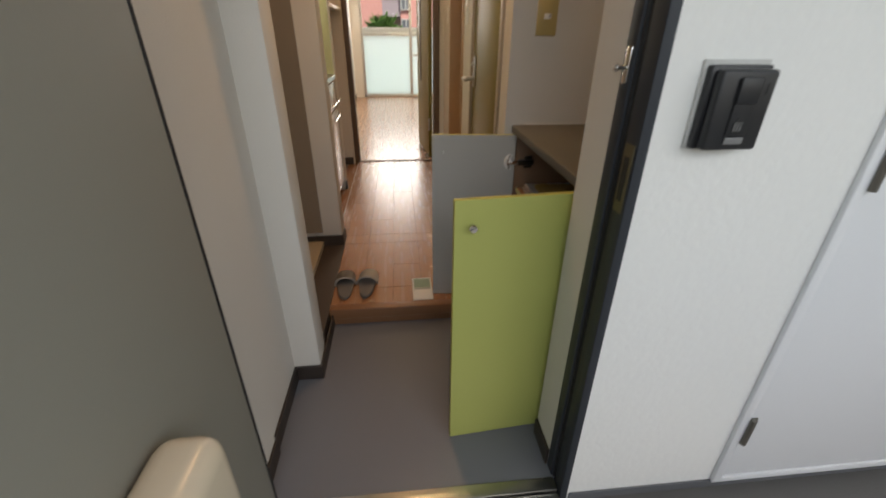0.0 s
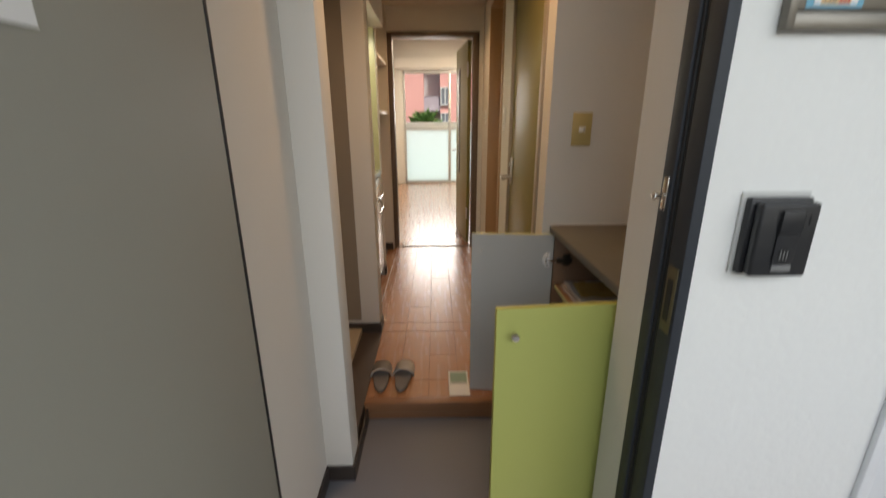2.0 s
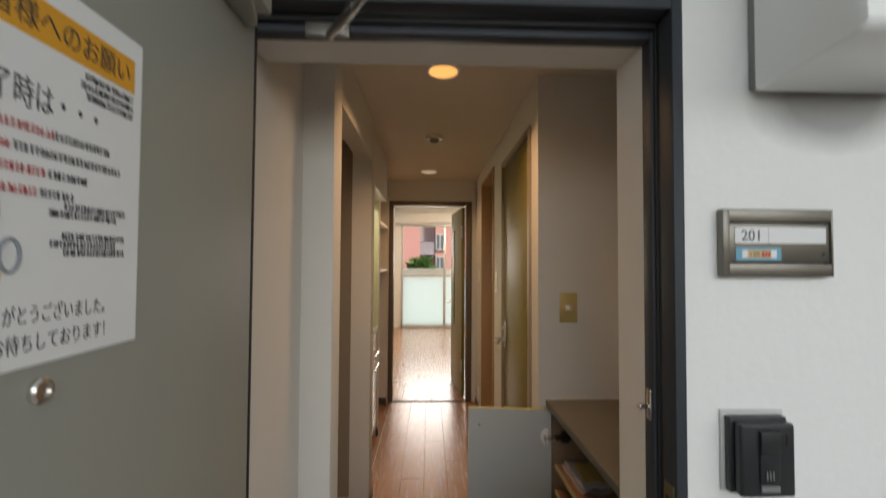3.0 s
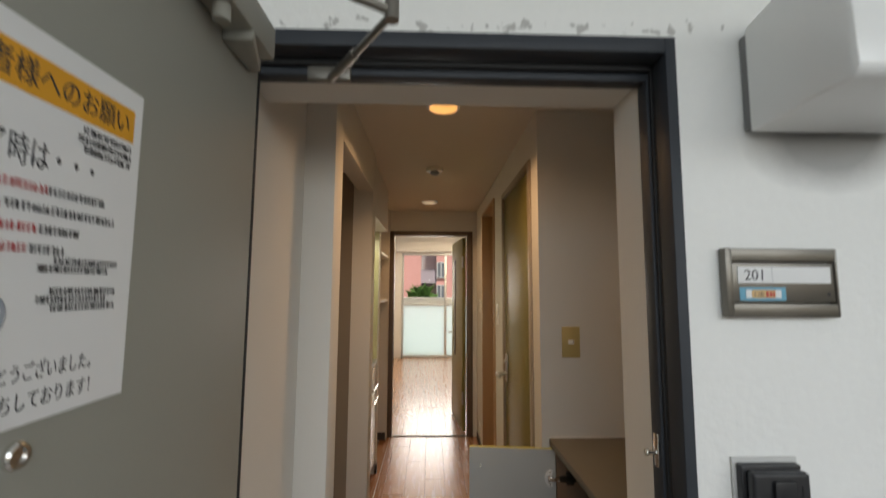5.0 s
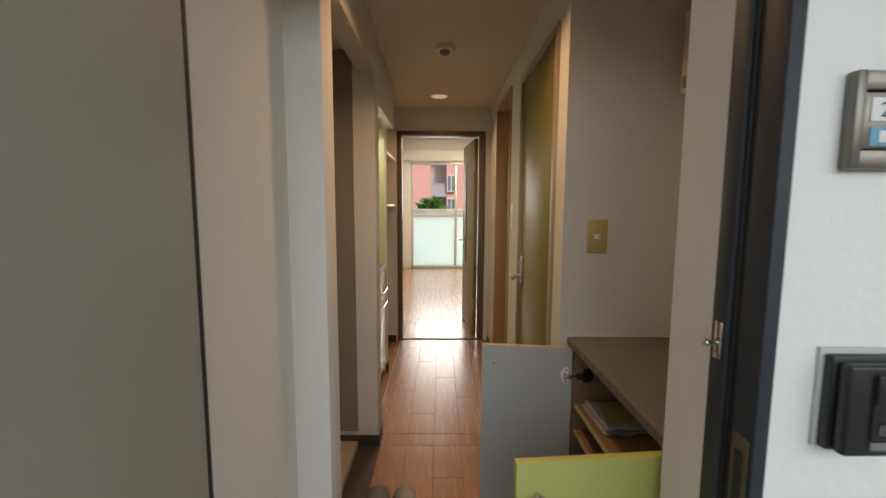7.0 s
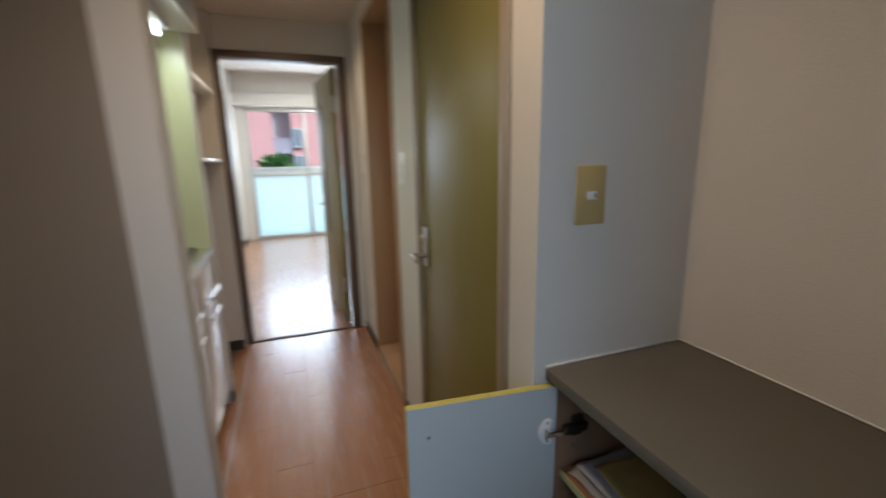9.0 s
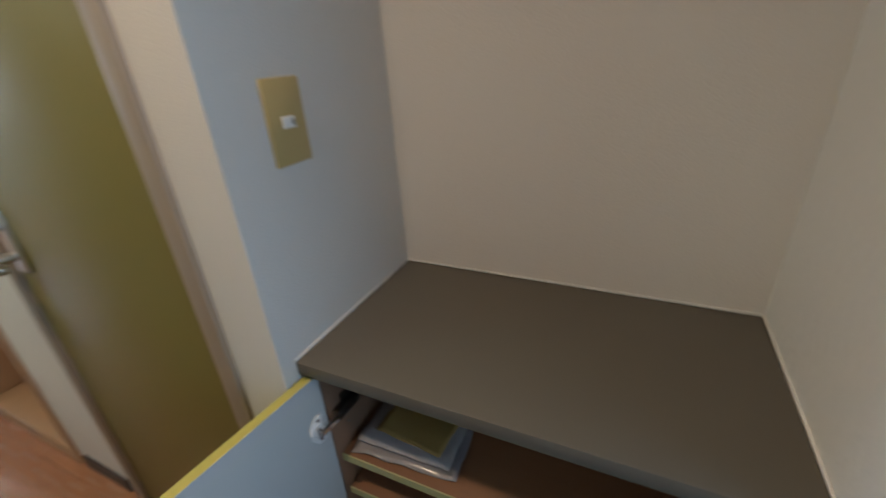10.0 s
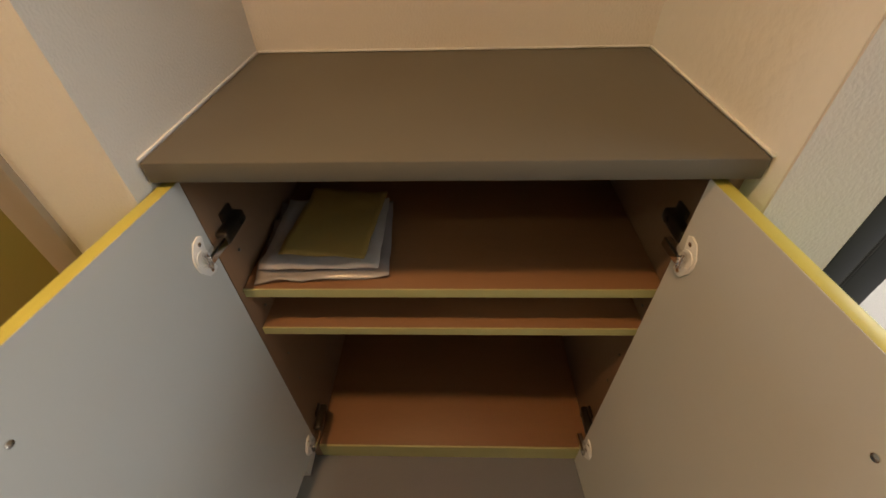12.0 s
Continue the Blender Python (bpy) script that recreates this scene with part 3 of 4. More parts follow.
# lens of the peephole with its ring
b = Build().lathe([(0.011, 0), (0.011, 0.004), (0.009, 0.006), (0.006, 0.006), (0.006, 0.004)], pose(LEAF, 0.43, 1.388, 0, 90, 0), 24)
part(door, "peephole", b, CHROME, "chrome peephole ring")
b = Build().box(LEAF, LEAF + 0.006, 0.0, 0.05, 0.9, 1.08, 0.002).rod((LEAF, 0.025, 1.0), (LEAF + 0.06, 0.025, 1.0), 0.009).box(LEAF + 0.05, LEAF + 0.068, 0.015, 0.14, 0.99, 1.01, 0.006)
part(door, "lever_handle", b, STEEL, "steel lever handle")
# closer: body on the leaf, two-piece arm to the frame
b = Build().box(LEAF, LEAF + 0.05, 0.46, 0.79, 1.925, 1.985, 0.006).prism([(LEAF, 0.7), (LEAF + 0.05, 0.7), (LEAF + 0.02, 0.8), (LEAF, 0.8)], 1.91, 1.985, 0.003)
b.rod((LEAF + 0.03, 0.6, 1.985), (LEAF + 0.03, 0.6, 2.0), 0.014).rod((LEAF + 0.03, 0.64, 1.9), (LEAF + 0.03, 0.64, 1.925), 0.012)
part(door, "closer_body", b, LEAF_PAINT, "grey door closer body")
b = Build()
ARM = [(-0.17, 0.585, 1.996), (-0.09, 0.615, 1.992), (-0.02, 0.64, 1.975), (0.01, 0.655, 1.955), (0.07, 0.675, 1.945)]
for p, q in zip(ARM, ARM[1:]):
    b.rod(p, q, 0.0075, None, 12).ball(q, 0.0075, (1, 1, 1), 12)
b.rod((0.068, 0.675, 1.93), (0.068, 0.675, 1.968), 0.011)
b.rod((0.068, 0.675, 1.94), (-0.01, 0.8, 1.95), 0.0065).rod((-0.01, 0.8, 1.95), (-0.085, 0.918, 1.962), 0.009)
b.ball((-0.085, 0.918, 1.962), 0.013, (1, 1, 0.7), 12).box(-0.13, -0.04, 0.906, 0.917, 1.955, 1.985, 0.003)
part(door, "closer_arm", b, BRONZE, "grey metal closer arm")

# ---- notice poster on the door ----
poster = thing("notice_poster", pose(LEAF + 0.001, 0.54, 1.411, 90, 0, 90), "white laminated notice with an orange title bar on the door", "poster")
# local axes: x along +y of the place, y up; the sheet reaches back from its front edge
PW, PH = 0.46, 0.326


def on_poster(name, x0, x1, y0, y1, mat, z=0.0018, label="", curve=None):
    return part(poster, name, Build().box(-x1, -x0, y0, y1, z - 0.0005, z), mat, label, False)


part(poster, "sheet", Build().box(-PW, 0, 0, PH, 0.0003, 0.0012), PAPER)
on_poster("title_bar", 0.012, PW - 0.012, 0.268, 0.304, ORANGE_INK, 0.0016, "orange title bar")
rnd = random.Random(11)


def glyph_row(x_right, y, h, count, mat, gap=0.12, solid_bits=3, name="text_row"):
    """Illegible characters: each a small knot of strokes, read from right to left."""
    b = Build()
    x = x_right
    for _ in range(count):
        w = h * rnd.uniform(0.48, 0.6)
        for k in range(solid_bits):
            if rnd.random() < 0.6:
                yy = y + h * (0.1 + 0.75 * k / max(1, solid_bits - 1))
                b.box(-x - w, -x, yy, yy + h * 0.075, 0.0019, 0.0023)
            else:
                xx = x + w * rnd.random() * 0.85
                b.box(-xx - h * 0.08, -xx, y, y + h * rnd.uniform(0.6, 1.0), 0.0019, 0.0023)
        b.box(-x - w * 0.57, -x - w * 0.49, y, y + h, 0.0019, 0.0023)
        x += w + h * gap
    part(poster, name, b, mat, "", False)


for i, (n_, o_) in enumerate(((16, 0.014), (17, 0.014), (15, 0.014))):
    glyph_row(o_, 0.256 - i * 0.0092, 0.0068, n_, INK, 0.05, 3)
lettering(poster, "title_text", "業者様へのお願い", pose(-0.185, 0.277, 0.0018), 0.026, INK, "", 0.165)
lettering(poster, "heading_text", "終了時は・・・", pose(-0.178, 0.211, 0.0014), 0.028, INK, "", 0.118)
lettering(poster, "closing_text", "ありがとうございました。", pose(-0.165, 0.036, 0.0014), 0.0165, INK, "", 0.12)
lettering(poster, "closing_text", "お待ちしております！", pose(-0.152, 0.013, 0.0014), 0.0165, INK, "", 0.108)
for i, (o_, n_) in enumerate(((0.045, 14), (0.03, 26), (0.07, 10), (0.085, 8))):
    glyph_row(o_, 0.19 - i * 0.017, 0.0072, n_, INK, 0.05, 3)
    glyph_row(o_ + n_ * 0.0044, 0.19 - i * 0.017, 0.0072, 26, RED_INK, 0.05, 3)
for i in range(5):
    glyph_row(0.022 + (i % 2) * 0.012, 0.131 - i * 0.0072 - (0.012 if i > 1 else 0), 0.0062, 21, INK, 0.03, 3)
# printed keys, plain shapes
b = Build().lathe([(0.017, 0.0013), (0.017, 0.002)], pose(-0.157, 0.076, 0) @ Matrix.Diagonal((0.6, 0.85, 1, 1)), 24).box(-0.175, -0.168, 0.05, 0.072, 0.0013, 0.0019)
part(poster, "printed_key", b, GOLD_KEY, "golden key picture", False)
b = Build()
for k in range(20):
    a0, a1 = k * 0.314, (k + 1) * 0.314
    b.rod((-0.141 + 0.008 * math.cos(a0), 0.09 + 0.013 * math.sin(a0), 0.0019), (-0.141 + 0.008 * math.cos(a1), 0.09 + 0.013 * math.sin(a1), 0.0019), 0.0016, None, 6)
    b.rod((-0.158 + 0.007 * math.cos(a0), 0.124 + 0.015 * math.sin(a0), 0.0019), (-0.158 + 0.007 * math.cos(a1), 0.124 + 0.015 * math.sin(a1), 0.0019), 0.0014, None, 6)
part(poster, "printed_ring", b, GREY_INK, "", False)
part(poster, "printed_shadow", Build().lathe([(0.018, 0.0013), (0.018, 0.0017)], pose(-0.165, 0.055, 0) @ Matrix.Diagonal((1, 0.35, 1, 1)), 24), TEAL_INK, "", False)

# ---- wall fittings outside ----
plate = thing("name_plate", pose(0.707, WALL, 1.471, 90, 0, 0), "bronze name plate reading 201 with a blue sticker on the wall", "sign")
b = Build().box(0, 0.219, 0, 0.026, 0.0005, 0.019, 0.002).box(0, 0.219, 0.108, 0.134, 0.0005, 0.019, 0.002).box(0, 0.219, 0.028, 0.106, 0.0005, 0.015, 0.002)
part(plate, "body", b, BRONZE)
part(plate, "end_cap", Build().box(-0.003, 0.012, -0.001, 0.135, 0.0005, 0.021, 0.004), BRONZE)
part(plate, "end_cap", Build().box(0.2195, 0.2235, 0.0, 0.134, 0.0005, 0.0185, 0.0015), BRONZE)
part(plate, "card", Build().box(0.024, 0.21, 0.066, 0.098, 0.0152, 0.0165), PAPER, "white name card", False)
part(plate, "card_fold", Build().box(0.092, 0.0928, 0.066, 0.098, 0.0166, 0.0168), GREY_INK, "", False)
lettering(plate, "number", "201", pose(0.036, 0.072, 0.0168), 0.029, INK, "house number 201")
part(plate, "sticker", Build().box(0.026, 0.118, 0.032, 0.058, 0.0152, 0.016), BLUE_LABEL, "blue sticker", False)
part(plate, "sticker_field", Build().box(0.038, 0.108, 0.037, 0.053, 0.0161, 0.0166), material("sticker_orange", (0.62, 0.42, 0.2), 0.5), "", False)
for x in (0.038, 0.097):
    part(plate, "sticker_end", Build().box(x, x + 0.011, 0.037, 0.053, 0.0166, 0.0169), PAPER, "", False)
lettering(plate, "sticker_number", "128", pose(0.052, 0.0395, 0.0168), 0.0145, DARK_TRIM)
part(plate, "sticker_bar", Build().box(0.078, 0.083, 0.039, 0.05, 0.0166, 0.0169).box(0.085, 0.089, 0.039, 0.05, 0.0166, 0.0169).box(0.091, 0.095, 0.039, 0.05, 0.0166, 0.0169), RED_INK, "", False)
part(plate, "button_mark", Build().box(0.203, 0.208, 0.042, 0.048, 0.015, 0.016), INK, "", False)

com = thing("intercom", pose(0.704, WALL, 1.053, 90, 0, 0), "black plastic intercom on a white back plate on the wall", "intercom")
part(com, "back_plate", Build().box(0, 0.126, -0.002, 0.154, 0.0005, 0.006, 0.001), material("white_caulk", (0.55, 0.55, 0.53), 0.7), "pale back plate")
part(com, "base", Build().box(0.006, 0.121, 0.0, 0.146, 0.006, 0.022, 0.004), BLACK_PLASTIC)
part(com, "face", Build().box(0.012, 0.118, 0.002, 0.14, 0.024, 0.044, 0.006, 3), BLACK_PLASTIC)
part(com, "neck", Build().box(0.016, 0.114, 0.006, 0.136, 0.02, 0.026), BLACK_RUBBER, "", False)
part(com, "panel", Build().box(0.046, 0.086, 0.03, 0.128, 0.044, 0.0475, 0.002).box(0.046, 0.086, 0.084, 0.128, 0.0475, 0.051, 0.0025), BLACK_PLASTIC)
part(com, "speaker", Build().lathe([(0.011, 0.0475), (0.011, 0.0485), (0.009, 0.0486)], pose(0.064, 0.046, 0) @ Matrix.Diagonal((0.9, 1.2, 1, 1)), 20), BLACK_RUBBER, "matt black speaker opening")
part(com, "button", Build().box(0.048, 0.084, 0.014, 0.026, 0.044, 0.0475, 0.001), GREY_PLASTIC, "grey call button")
b = Build()
for i in range(3):
    b.box(0.0, 0.002, 0, 0.016, 0.0486, 0.0492, m=pose(0.057 + 0.006 * i, 0.038, 0))
part(com, "speaker_slot", b, GREY_PLASTIC, "", False)
part(com, "indicator", Build().box(0.1, 0.103, 0.1, 0.118, 0.044, 0.045), BLACK_RUBBER, "", False)

lampb = thing("corridor_lamp", pose(0, 0, 0), "white plastic box lamp on the outer wall", "lamp")
part(lampb, "base", Build().box(0.775, 1.08, 0.866, WALL - 0.0005, 1.85, 2.05, 0.004), GREY_PLASTIC, "dark base plate")
b = Build().prism([(0.866, 1.838), (0.866, 2.06), (0.70, 2.09), (0.655, 2.085), (0.648, 1.862), (0.66, 1.848)], 0.77, 1.09, 0.008, Matrix(((0, 0, 1, 0), (1, 0, 0, 0), (0, 1, 0, 0), (0, 0, 0, 1))))
part(lampb, "cover", b, LAMP_HOUSING)

# strike plate and guard catch in the right jamb
b = Build().box(0.609, 0.6118, 0.884, 0.918, 0.915, 1.055, 0.001)
sp = thing("strike_plate", pose(0, 0, 0), "brass strike plate set in the dark door frame", "strike plate")
part(sp, "plate", b, material("dull_brass", (0.15, 0.125, 0.07), 0.5, 0.4, vary=0.3, grain=0.2, scale=30))
part(sp, "slot", Build().box(0.6078, 0.609, 0.893, 0.91, 0.94, 1.03), BLACK_RUBBER, "", False)
gc = thing("door_guard_catch", pose(0, 0, 0), "small chrome door guard stud on the jamb", "door guard")
b = Build().box(0.600, 0.6038, 0.95, 0.968, 1.16, 1.225, 0.0015)
b.rod((0.601, 0.959, 1.188), (0.583, 0.959, 1.188), 0.0045).ball((0.581, 0.959, 1.188), 0.0075, (0.7, 1, 1), 16)
part(gc, "stud", b, CHROME)

# ---- shoe cabinet ----
cab = thing("shoe_cabinet", pose(0, 0, 0), "built-in shoe cabinet with a taupe top and two open lime doors", "cabinet")
CY0, CY1 = 1.112, 1.862
part(cab, "top", Build().box(0.63, 1.043, CY0, CY1, 0.876, 0.905, 0.003), TAUPE_TOP, "taupe laminate top")
part(cab, "side", Build().box(0.652, 1.04, CY0 + 0.002, CY0 + 0.022, LOW, 0.874, 0.001), CAB_SIDE)
part(cab, "side", Build().box(0.652, 1.04, CY1 - 0.022, CY1 - 0.002, LOW, 0.874, 0.001), CAB_SIDE)
part(cab, "back", Build().box(1.03, 1.04, CY0 + 0.022, CY1 - 0.022, LOW, 0.874), CAB_WOOD)
for z in (0.625, 0.52):
    part(cab, "shelf", Build().box(0.665, 1.03, CY0 + 0.024, CY1 - 0.024, z, z + 0.018, 0.001), CAB_WOOD)
    part(cab, "shelf_edge", Build().box(0.662, 0.665, CY0 + 0.024, CY1 - 0.024, z, z + 0.018), PALE_GREEN_EDGE)
part(cab, "bottom", Build().box(0.657, 1.03, CY0 + 0.022, CY1 - 0.022, 0.02, 0.042, 0.001), CAB_WOOD)
part(cab, "kick_board", Build().box(0.652, 0.657, CY0 + 0.022, CY1 - 0.022, LOW, 0.042), PALE_GREEN_EDGE)
b = Build()
for y in (CY0 + 0.0225, CY1 - 0.0255):
    for z in (0.3, 0.4, 0.5, 0.56, 0.6, 0.7):
        b.rod((0.7, y, z), (0.7, y + 0.003, z), 0.0025, None, 8)
tagged(part(cab, "shelf_pin", b, BRONZE), kind="stuff")


def cabinet_door(hinge, angle, side, low):
    """Door with its hinge at the local origin, reaching along local -x; local -y is its lime face when side is 1."""
    m = pose(hinge[0], hinge[1], 0, 0, 0, angle)
    y0, y1 = (0.0, 0.019)
    d = Build().box(-0.353, 0, y0 + 0.0008, y1 - 0.0008, low, 0.868, 0.0008, m=m)
    part(cab, "door", d, LIME_EDGE, "open lime green cabinet door")
    lime_y = (y0 - 0.0002, y0 + 0.0006) if side > 0 else (y1 - 0.0006, y1 + 0.0002)
    grey_y = (y1 - 0.0006, y1 + 0.0002) if side > 0 else (y0 - 0.0002, y0 + 0.0006)
    part(cab, "door_face", Build().box(-0.3525, -0.0005, *lime_y, low + 0.0005, 0.8675, m=m), LIME, "lime green outer face", False)
    part(cab, "door_lining", Build().box(-0.3525, -0.0005, *grey_y, low + 0.0005, 0.8675, m=m), GREY_LAMINATE, "pale grey inner face", False)
    ky = -1 if side > 0 else 1
    base = y0 if side > 0 else y1
    k = Build().lathe([(0.006, 0), (0.006, 0.008), (0.009, 0.012), (0.0125, 0.018), (0.0125, 0.022), (0.009, 0.027), (0.003, 0.028)],
                      m @ pose(-0.306, base, 0.795, 90 if ky < 0 else -90, 0, 0), 24)
    part(cab, "knob", k, CHROME, "polished steel knob")
    s = Build().lathe([(0.004, 0), (0.004, 0.0015), (0.001, 0.002)], m @ pose(-0.306, y1 if side > 0 else y0, 0.795, -90 if ky < 0 else 90, 0, 0), 12)
    part(cab, "knob_screw", s, CHROME)
    # cup hinges with arms to the cabinet side
    iy = 1 if side > 0 else -1
    fy = y1 if side > 0 else y0
    for z in (0.755, 0.115):
        flange = [(-0.012, 0.03), (-0.02, 0.034), (-0.032, 0.031), (-0.044, 0.013), (-0.046, 0.0), (-0.044, -0.013), (-0.032, -0.031), (-0.02, -0.034), (-0.012, -0.03), (-0.018, 0.0)]
        h = Build().prism(flange, *((-0.003, 0) if iy > 0 else (0, 0.003)), 0.0008, m @ pose(0, fy, z, 90))
        h.lathe([(0.016, 0), (0.016, 0.0045), (0.0125, 0.0045), (0.0115, 0.0032)], m @ pose(-0.029, fy, z, -90 if iy > 0 else 90, 0, 0) @ Matrix.Diagonal((0.85, 1, 1, 1)), 24)
        part(cab, "hinge_plate", h, WHITE_PLASTIC, "white hinge plate")
        a = Build().box(-0.032, 0.014, min(fy + iy * 0.004, fy + iy * 0.017), max(fy + iy * 0.004, fy + iy * 0.017), z - 0.0075, z + 0.0075, 0.003, 3, m=m)
        a.rod(m @ Vector((-0.03, fy + iy * 0.01, z - 0.012)), m @ Vector((-0.03, fy + iy * 0.01, z + 0.012)), 0.004)
        part(cab, "hinge_arm", a, CHROME, "steel hinge arm")
        yw = CY0 + 0.0225 if side > 0 else CY1 - 0.0425
        yf = yw + 0.02 if side > 0 else yw
        c = Build().box(0.661, 0.728, yw, yw + 0.02, z - 0.011, z + 0.011, 0.005, 3).box(0.69, 0.722, yw if side > 0 else yw + 0.014, yw + 0.006 if side > 0 else yw + 0.02, z - 0.026, z + 0.026, 0.002)
        c.rod((0.708, yf - 0.002, z), (0.708, yf + 0.002, z), 0.0055, None, 12)
        part(cab, "hinge_body", c, HINGE_DARK, "dark hinge body")
        for dz in (-0.024, 0.024):
            s = Build().lathe([(0.0035, 0), (0.0035, 0.0012), (0.001, 0.0016)], m @ pose(-0.024, fy + iy * 0.003, z + dz, -90 if iy > 0 else 90, 0, 0), 10)
            part(cab, "screw", s, CHROME)


cabinet_door((0.648, 1.1425), 4.9, 1, -0.015)
cabinet_door((0.648, 1.8385), -6.0, -1, 0.081)

b = Build().box(1.0405, 1.0445, CY0, CY1, 0.9055, 0.909, 0.001).box(0.632, 1.0405, CY1 - 0.001, CY1 + 0.0026, 0.9055, 0.909, 0.001).box(0.632, 1.0405, CY0 - 0.0035, CY0 + 0.001, 0.9055, 0.909, 0.001)
structure("trim_caulk", b, WHITE_PLASTIC, "white caulk bead round the cabinet top")

# papers left on the upper shelf
pile = thing("paper_bundle", pose(0.79, 1.715, 0.643, 0, 0, 4), "clear sleeve of papers with a manila envelope on the cabinet shelf", "papers")


def crumpled(parent, name, w, d, mat, seed, amp, z, label=""):
    bm = bmesh.new()
    nx, ny = 18, 14
    vs = [[bm.verts.new(((i / nx - 0.5) * w, (j / ny - 0.5) * d, z + amp * (0.5 + noise.noise(Vector((i * 0.35, j * 0.35, seed)))))) for j in range(ny + 1)] for i in range(nx + 1)]
    for i in range(nx):
        for j in range(ny):
            bm.faces.new((vs[i][j], vs[i + 1][j], vs[i + 1][j + 1], vs[i][j + 1]))
    r = bmesh.ops.extrude_face_region(bm, geom=list(bm.faces))
    bmesh.ops.translate(bm, vec=(0, 0, 0.002), verts=[g for g in r["geom"] if isinstance(g, bmesh.types.BMVert)])
    bmesh.ops.recalc_face_normals(bm, faces=bm.faces)
    me = bpy.data.meshes.new(name)
    bm.to_mesh(me)
    bm.free()
    me.materials.append(mat)
    me.polygons.foreach_set("use_smooth", [True] * len(me.polygons))
    ob = new(name, me)
    ob.parent = parent
    return tagged(ob, label)


crumpled(pile, "sleeve", 0.22, 0.23, FILM, 1.3, 0.012, 0.001, "crinkled clear plastic sleeve")
crumpled(pile, "leaflet", 0.2, 0.205, LEAFLET, 4.1, 0.008, 0.013, "white leaflets").matrix_local = pose(0.005, 0.0, 0, 0, 0, -3)
crumpled(pile, "envelope", 0.2, 0.155, ENVELOPE, 8.7, 0.005, 0.023, "manila yellow envelope").matrix_local = pose(0.026, -0.012, 0, 0, 0, -9)

# ---- fittings in the entrance ----
sw = thing("light_switch", pose(0.692, 1.865, 1.235, 90, 0, 0), "yellowed cream light switch plate on the wall", "switch")
part(sw, "plate", Build().box(0, 0.078, 0, 0.13, 0.0005, 0.007, 0.003), SWITCH_CREAM)
part(sw, "rocker", Build().box(0.026, 0.052, 0.056, 0.074, 0.007, 0.0095, 0.001), WHITE_PLASTIC, "small white rocker")
part(sw, "pilot_lamp", Build().box(0.045, 0.049, 0.06, 0.07, 0.0095, 0.0099), BLACK_PLASTIC, "", False)

brk = thing("breaker_box", pose(0, 0, 0), "cream plastic breaker box high on the niche wall", "breaker box")
part(brk, "body", Build().box(0.985, 1.0445, 1.36, 1.815, 1.81, 2.1, 0.012, 3), CREAM_PLASTIC)
b = Build()
for i in range(8):
    b.box(0.9835, 0.985, 1.735 + 0.008 * i, 1.739 + 0.008 * i, 1.83, 1.87)
part(brk, "vent_slot", b, GREY_PLASTIC, "", False)
part(brk, "lid", Build().box(0.979, 0.985, 1.4, 1.68, 1.85, 2.07, 0.003), CREAM_PLASTIC)


def slipper(name):
    ob = thing(name, pose(0, 0, 0), "grey felt house slipper on the hallway floor", "slipper", "pair of slippers")
    outline = []
    for i in range(28):
        a = i / 28 * 2 * math.pi
        y = 0.13 * math.sin(a)
        outline.append((math.cos(a) * (0.046 if y > 0 else 0.04) * (1 if abs(math.cos(a)) < 0.9 else 0.98), y))
    part(ob, "sole", Build().prism(outline, 0.0, 0.018, 0.004), SLIPPER_BED, "dark sole and insole")
    # arched vamp over the toes, open towards the heel
    bm = bmesh.new()
    rows = []
    for j in range(11):
        y = 0.005 + 0.13 * j / 10
        w = 0.05 * math.sqrt(max(0.0, 1 - (max(0.0, y) / 0.137) ** 5)) + 0.002
        h = 0.052 * (1 - 0.5 * (j / 10) ** 2) * math.sqrt(max(0.04, 1 - (j / 10.2) ** 5))
        rows.append([bm.verts.new((w * math.cos(math.pi * k / 14), y - 0.02 * math.sin(math.pi * k / 14) * (1 - j / 10), 0.006 + h * math.sin(math.pi * k / 14))) for k in range(15)])
    for r, s in zip(rows, rows[1:]):
        for k in range(14):
            bm.faces.new((r[k], r[k + 1], s[k + 1], s[k]))
    ex = bmesh.ops.solidify(bm, geom=list(bm.faces), thickness=0.005)
    me = bpy.data.meshes.new("vamp")
    bmesh.ops.recalc_face_normals(bm, faces=bm.faces)
    bm.to_mesh(me)
    bm.free()
    me.materials.append(SLIPPER_TOP)
    me.polygons.foreach_set("use_smooth", [True] * len(me.polygons))
    v = new("vamp", me)
    v.parent = ob
    b = Build()
    for k in range(14):
        p, q = [(0.052 * math.cos(math.pi * i / 14), 0.005 - 0.02 * math.sin(math.pi * i / 14), 0.006 + 0.054 * math.sin(math.pi * i / 14)) for i in (k, k + 1)]
        b.rod(p, q, 0.0045, None, 8).ball(q, 0.0045, (1, 1, 1), 8)
    part(ob, "rim", b, SLIPPER_TOP, "pale stitched rim")
    return ob


s1 = slipper("slipper")
s1.matrix_world = pose(-0.146, 1.985, HALL + 0.0035, 0, 0, 4)
copy_thing(s1, pose(-0.034, 1.987, HALL + 0.0035, 0, 0, -3))

bk = thing("booklet", pose(0.197, 1.826, HALL + 0.0035), "white booklet with a green picture on the hallway floor", "booklet")
part(bk, "pages", Build().box(0, 0.1, 0, 0.2, 0, 0.004, 0.0005), PAPER)
part(bk, "picture", Build().box(0.008, 0.092, 0.105, 0.19, 0.0042, 0.0046), material("green_print", (0.22, 0.33, 0.24), 0.4, vary=0.5, scale=30), "", False)
part(bk, "band", Build().box(0.008, 0.092, 0.09, 0.1, 0.0042, 0.0046), GREY_INK, "", False)


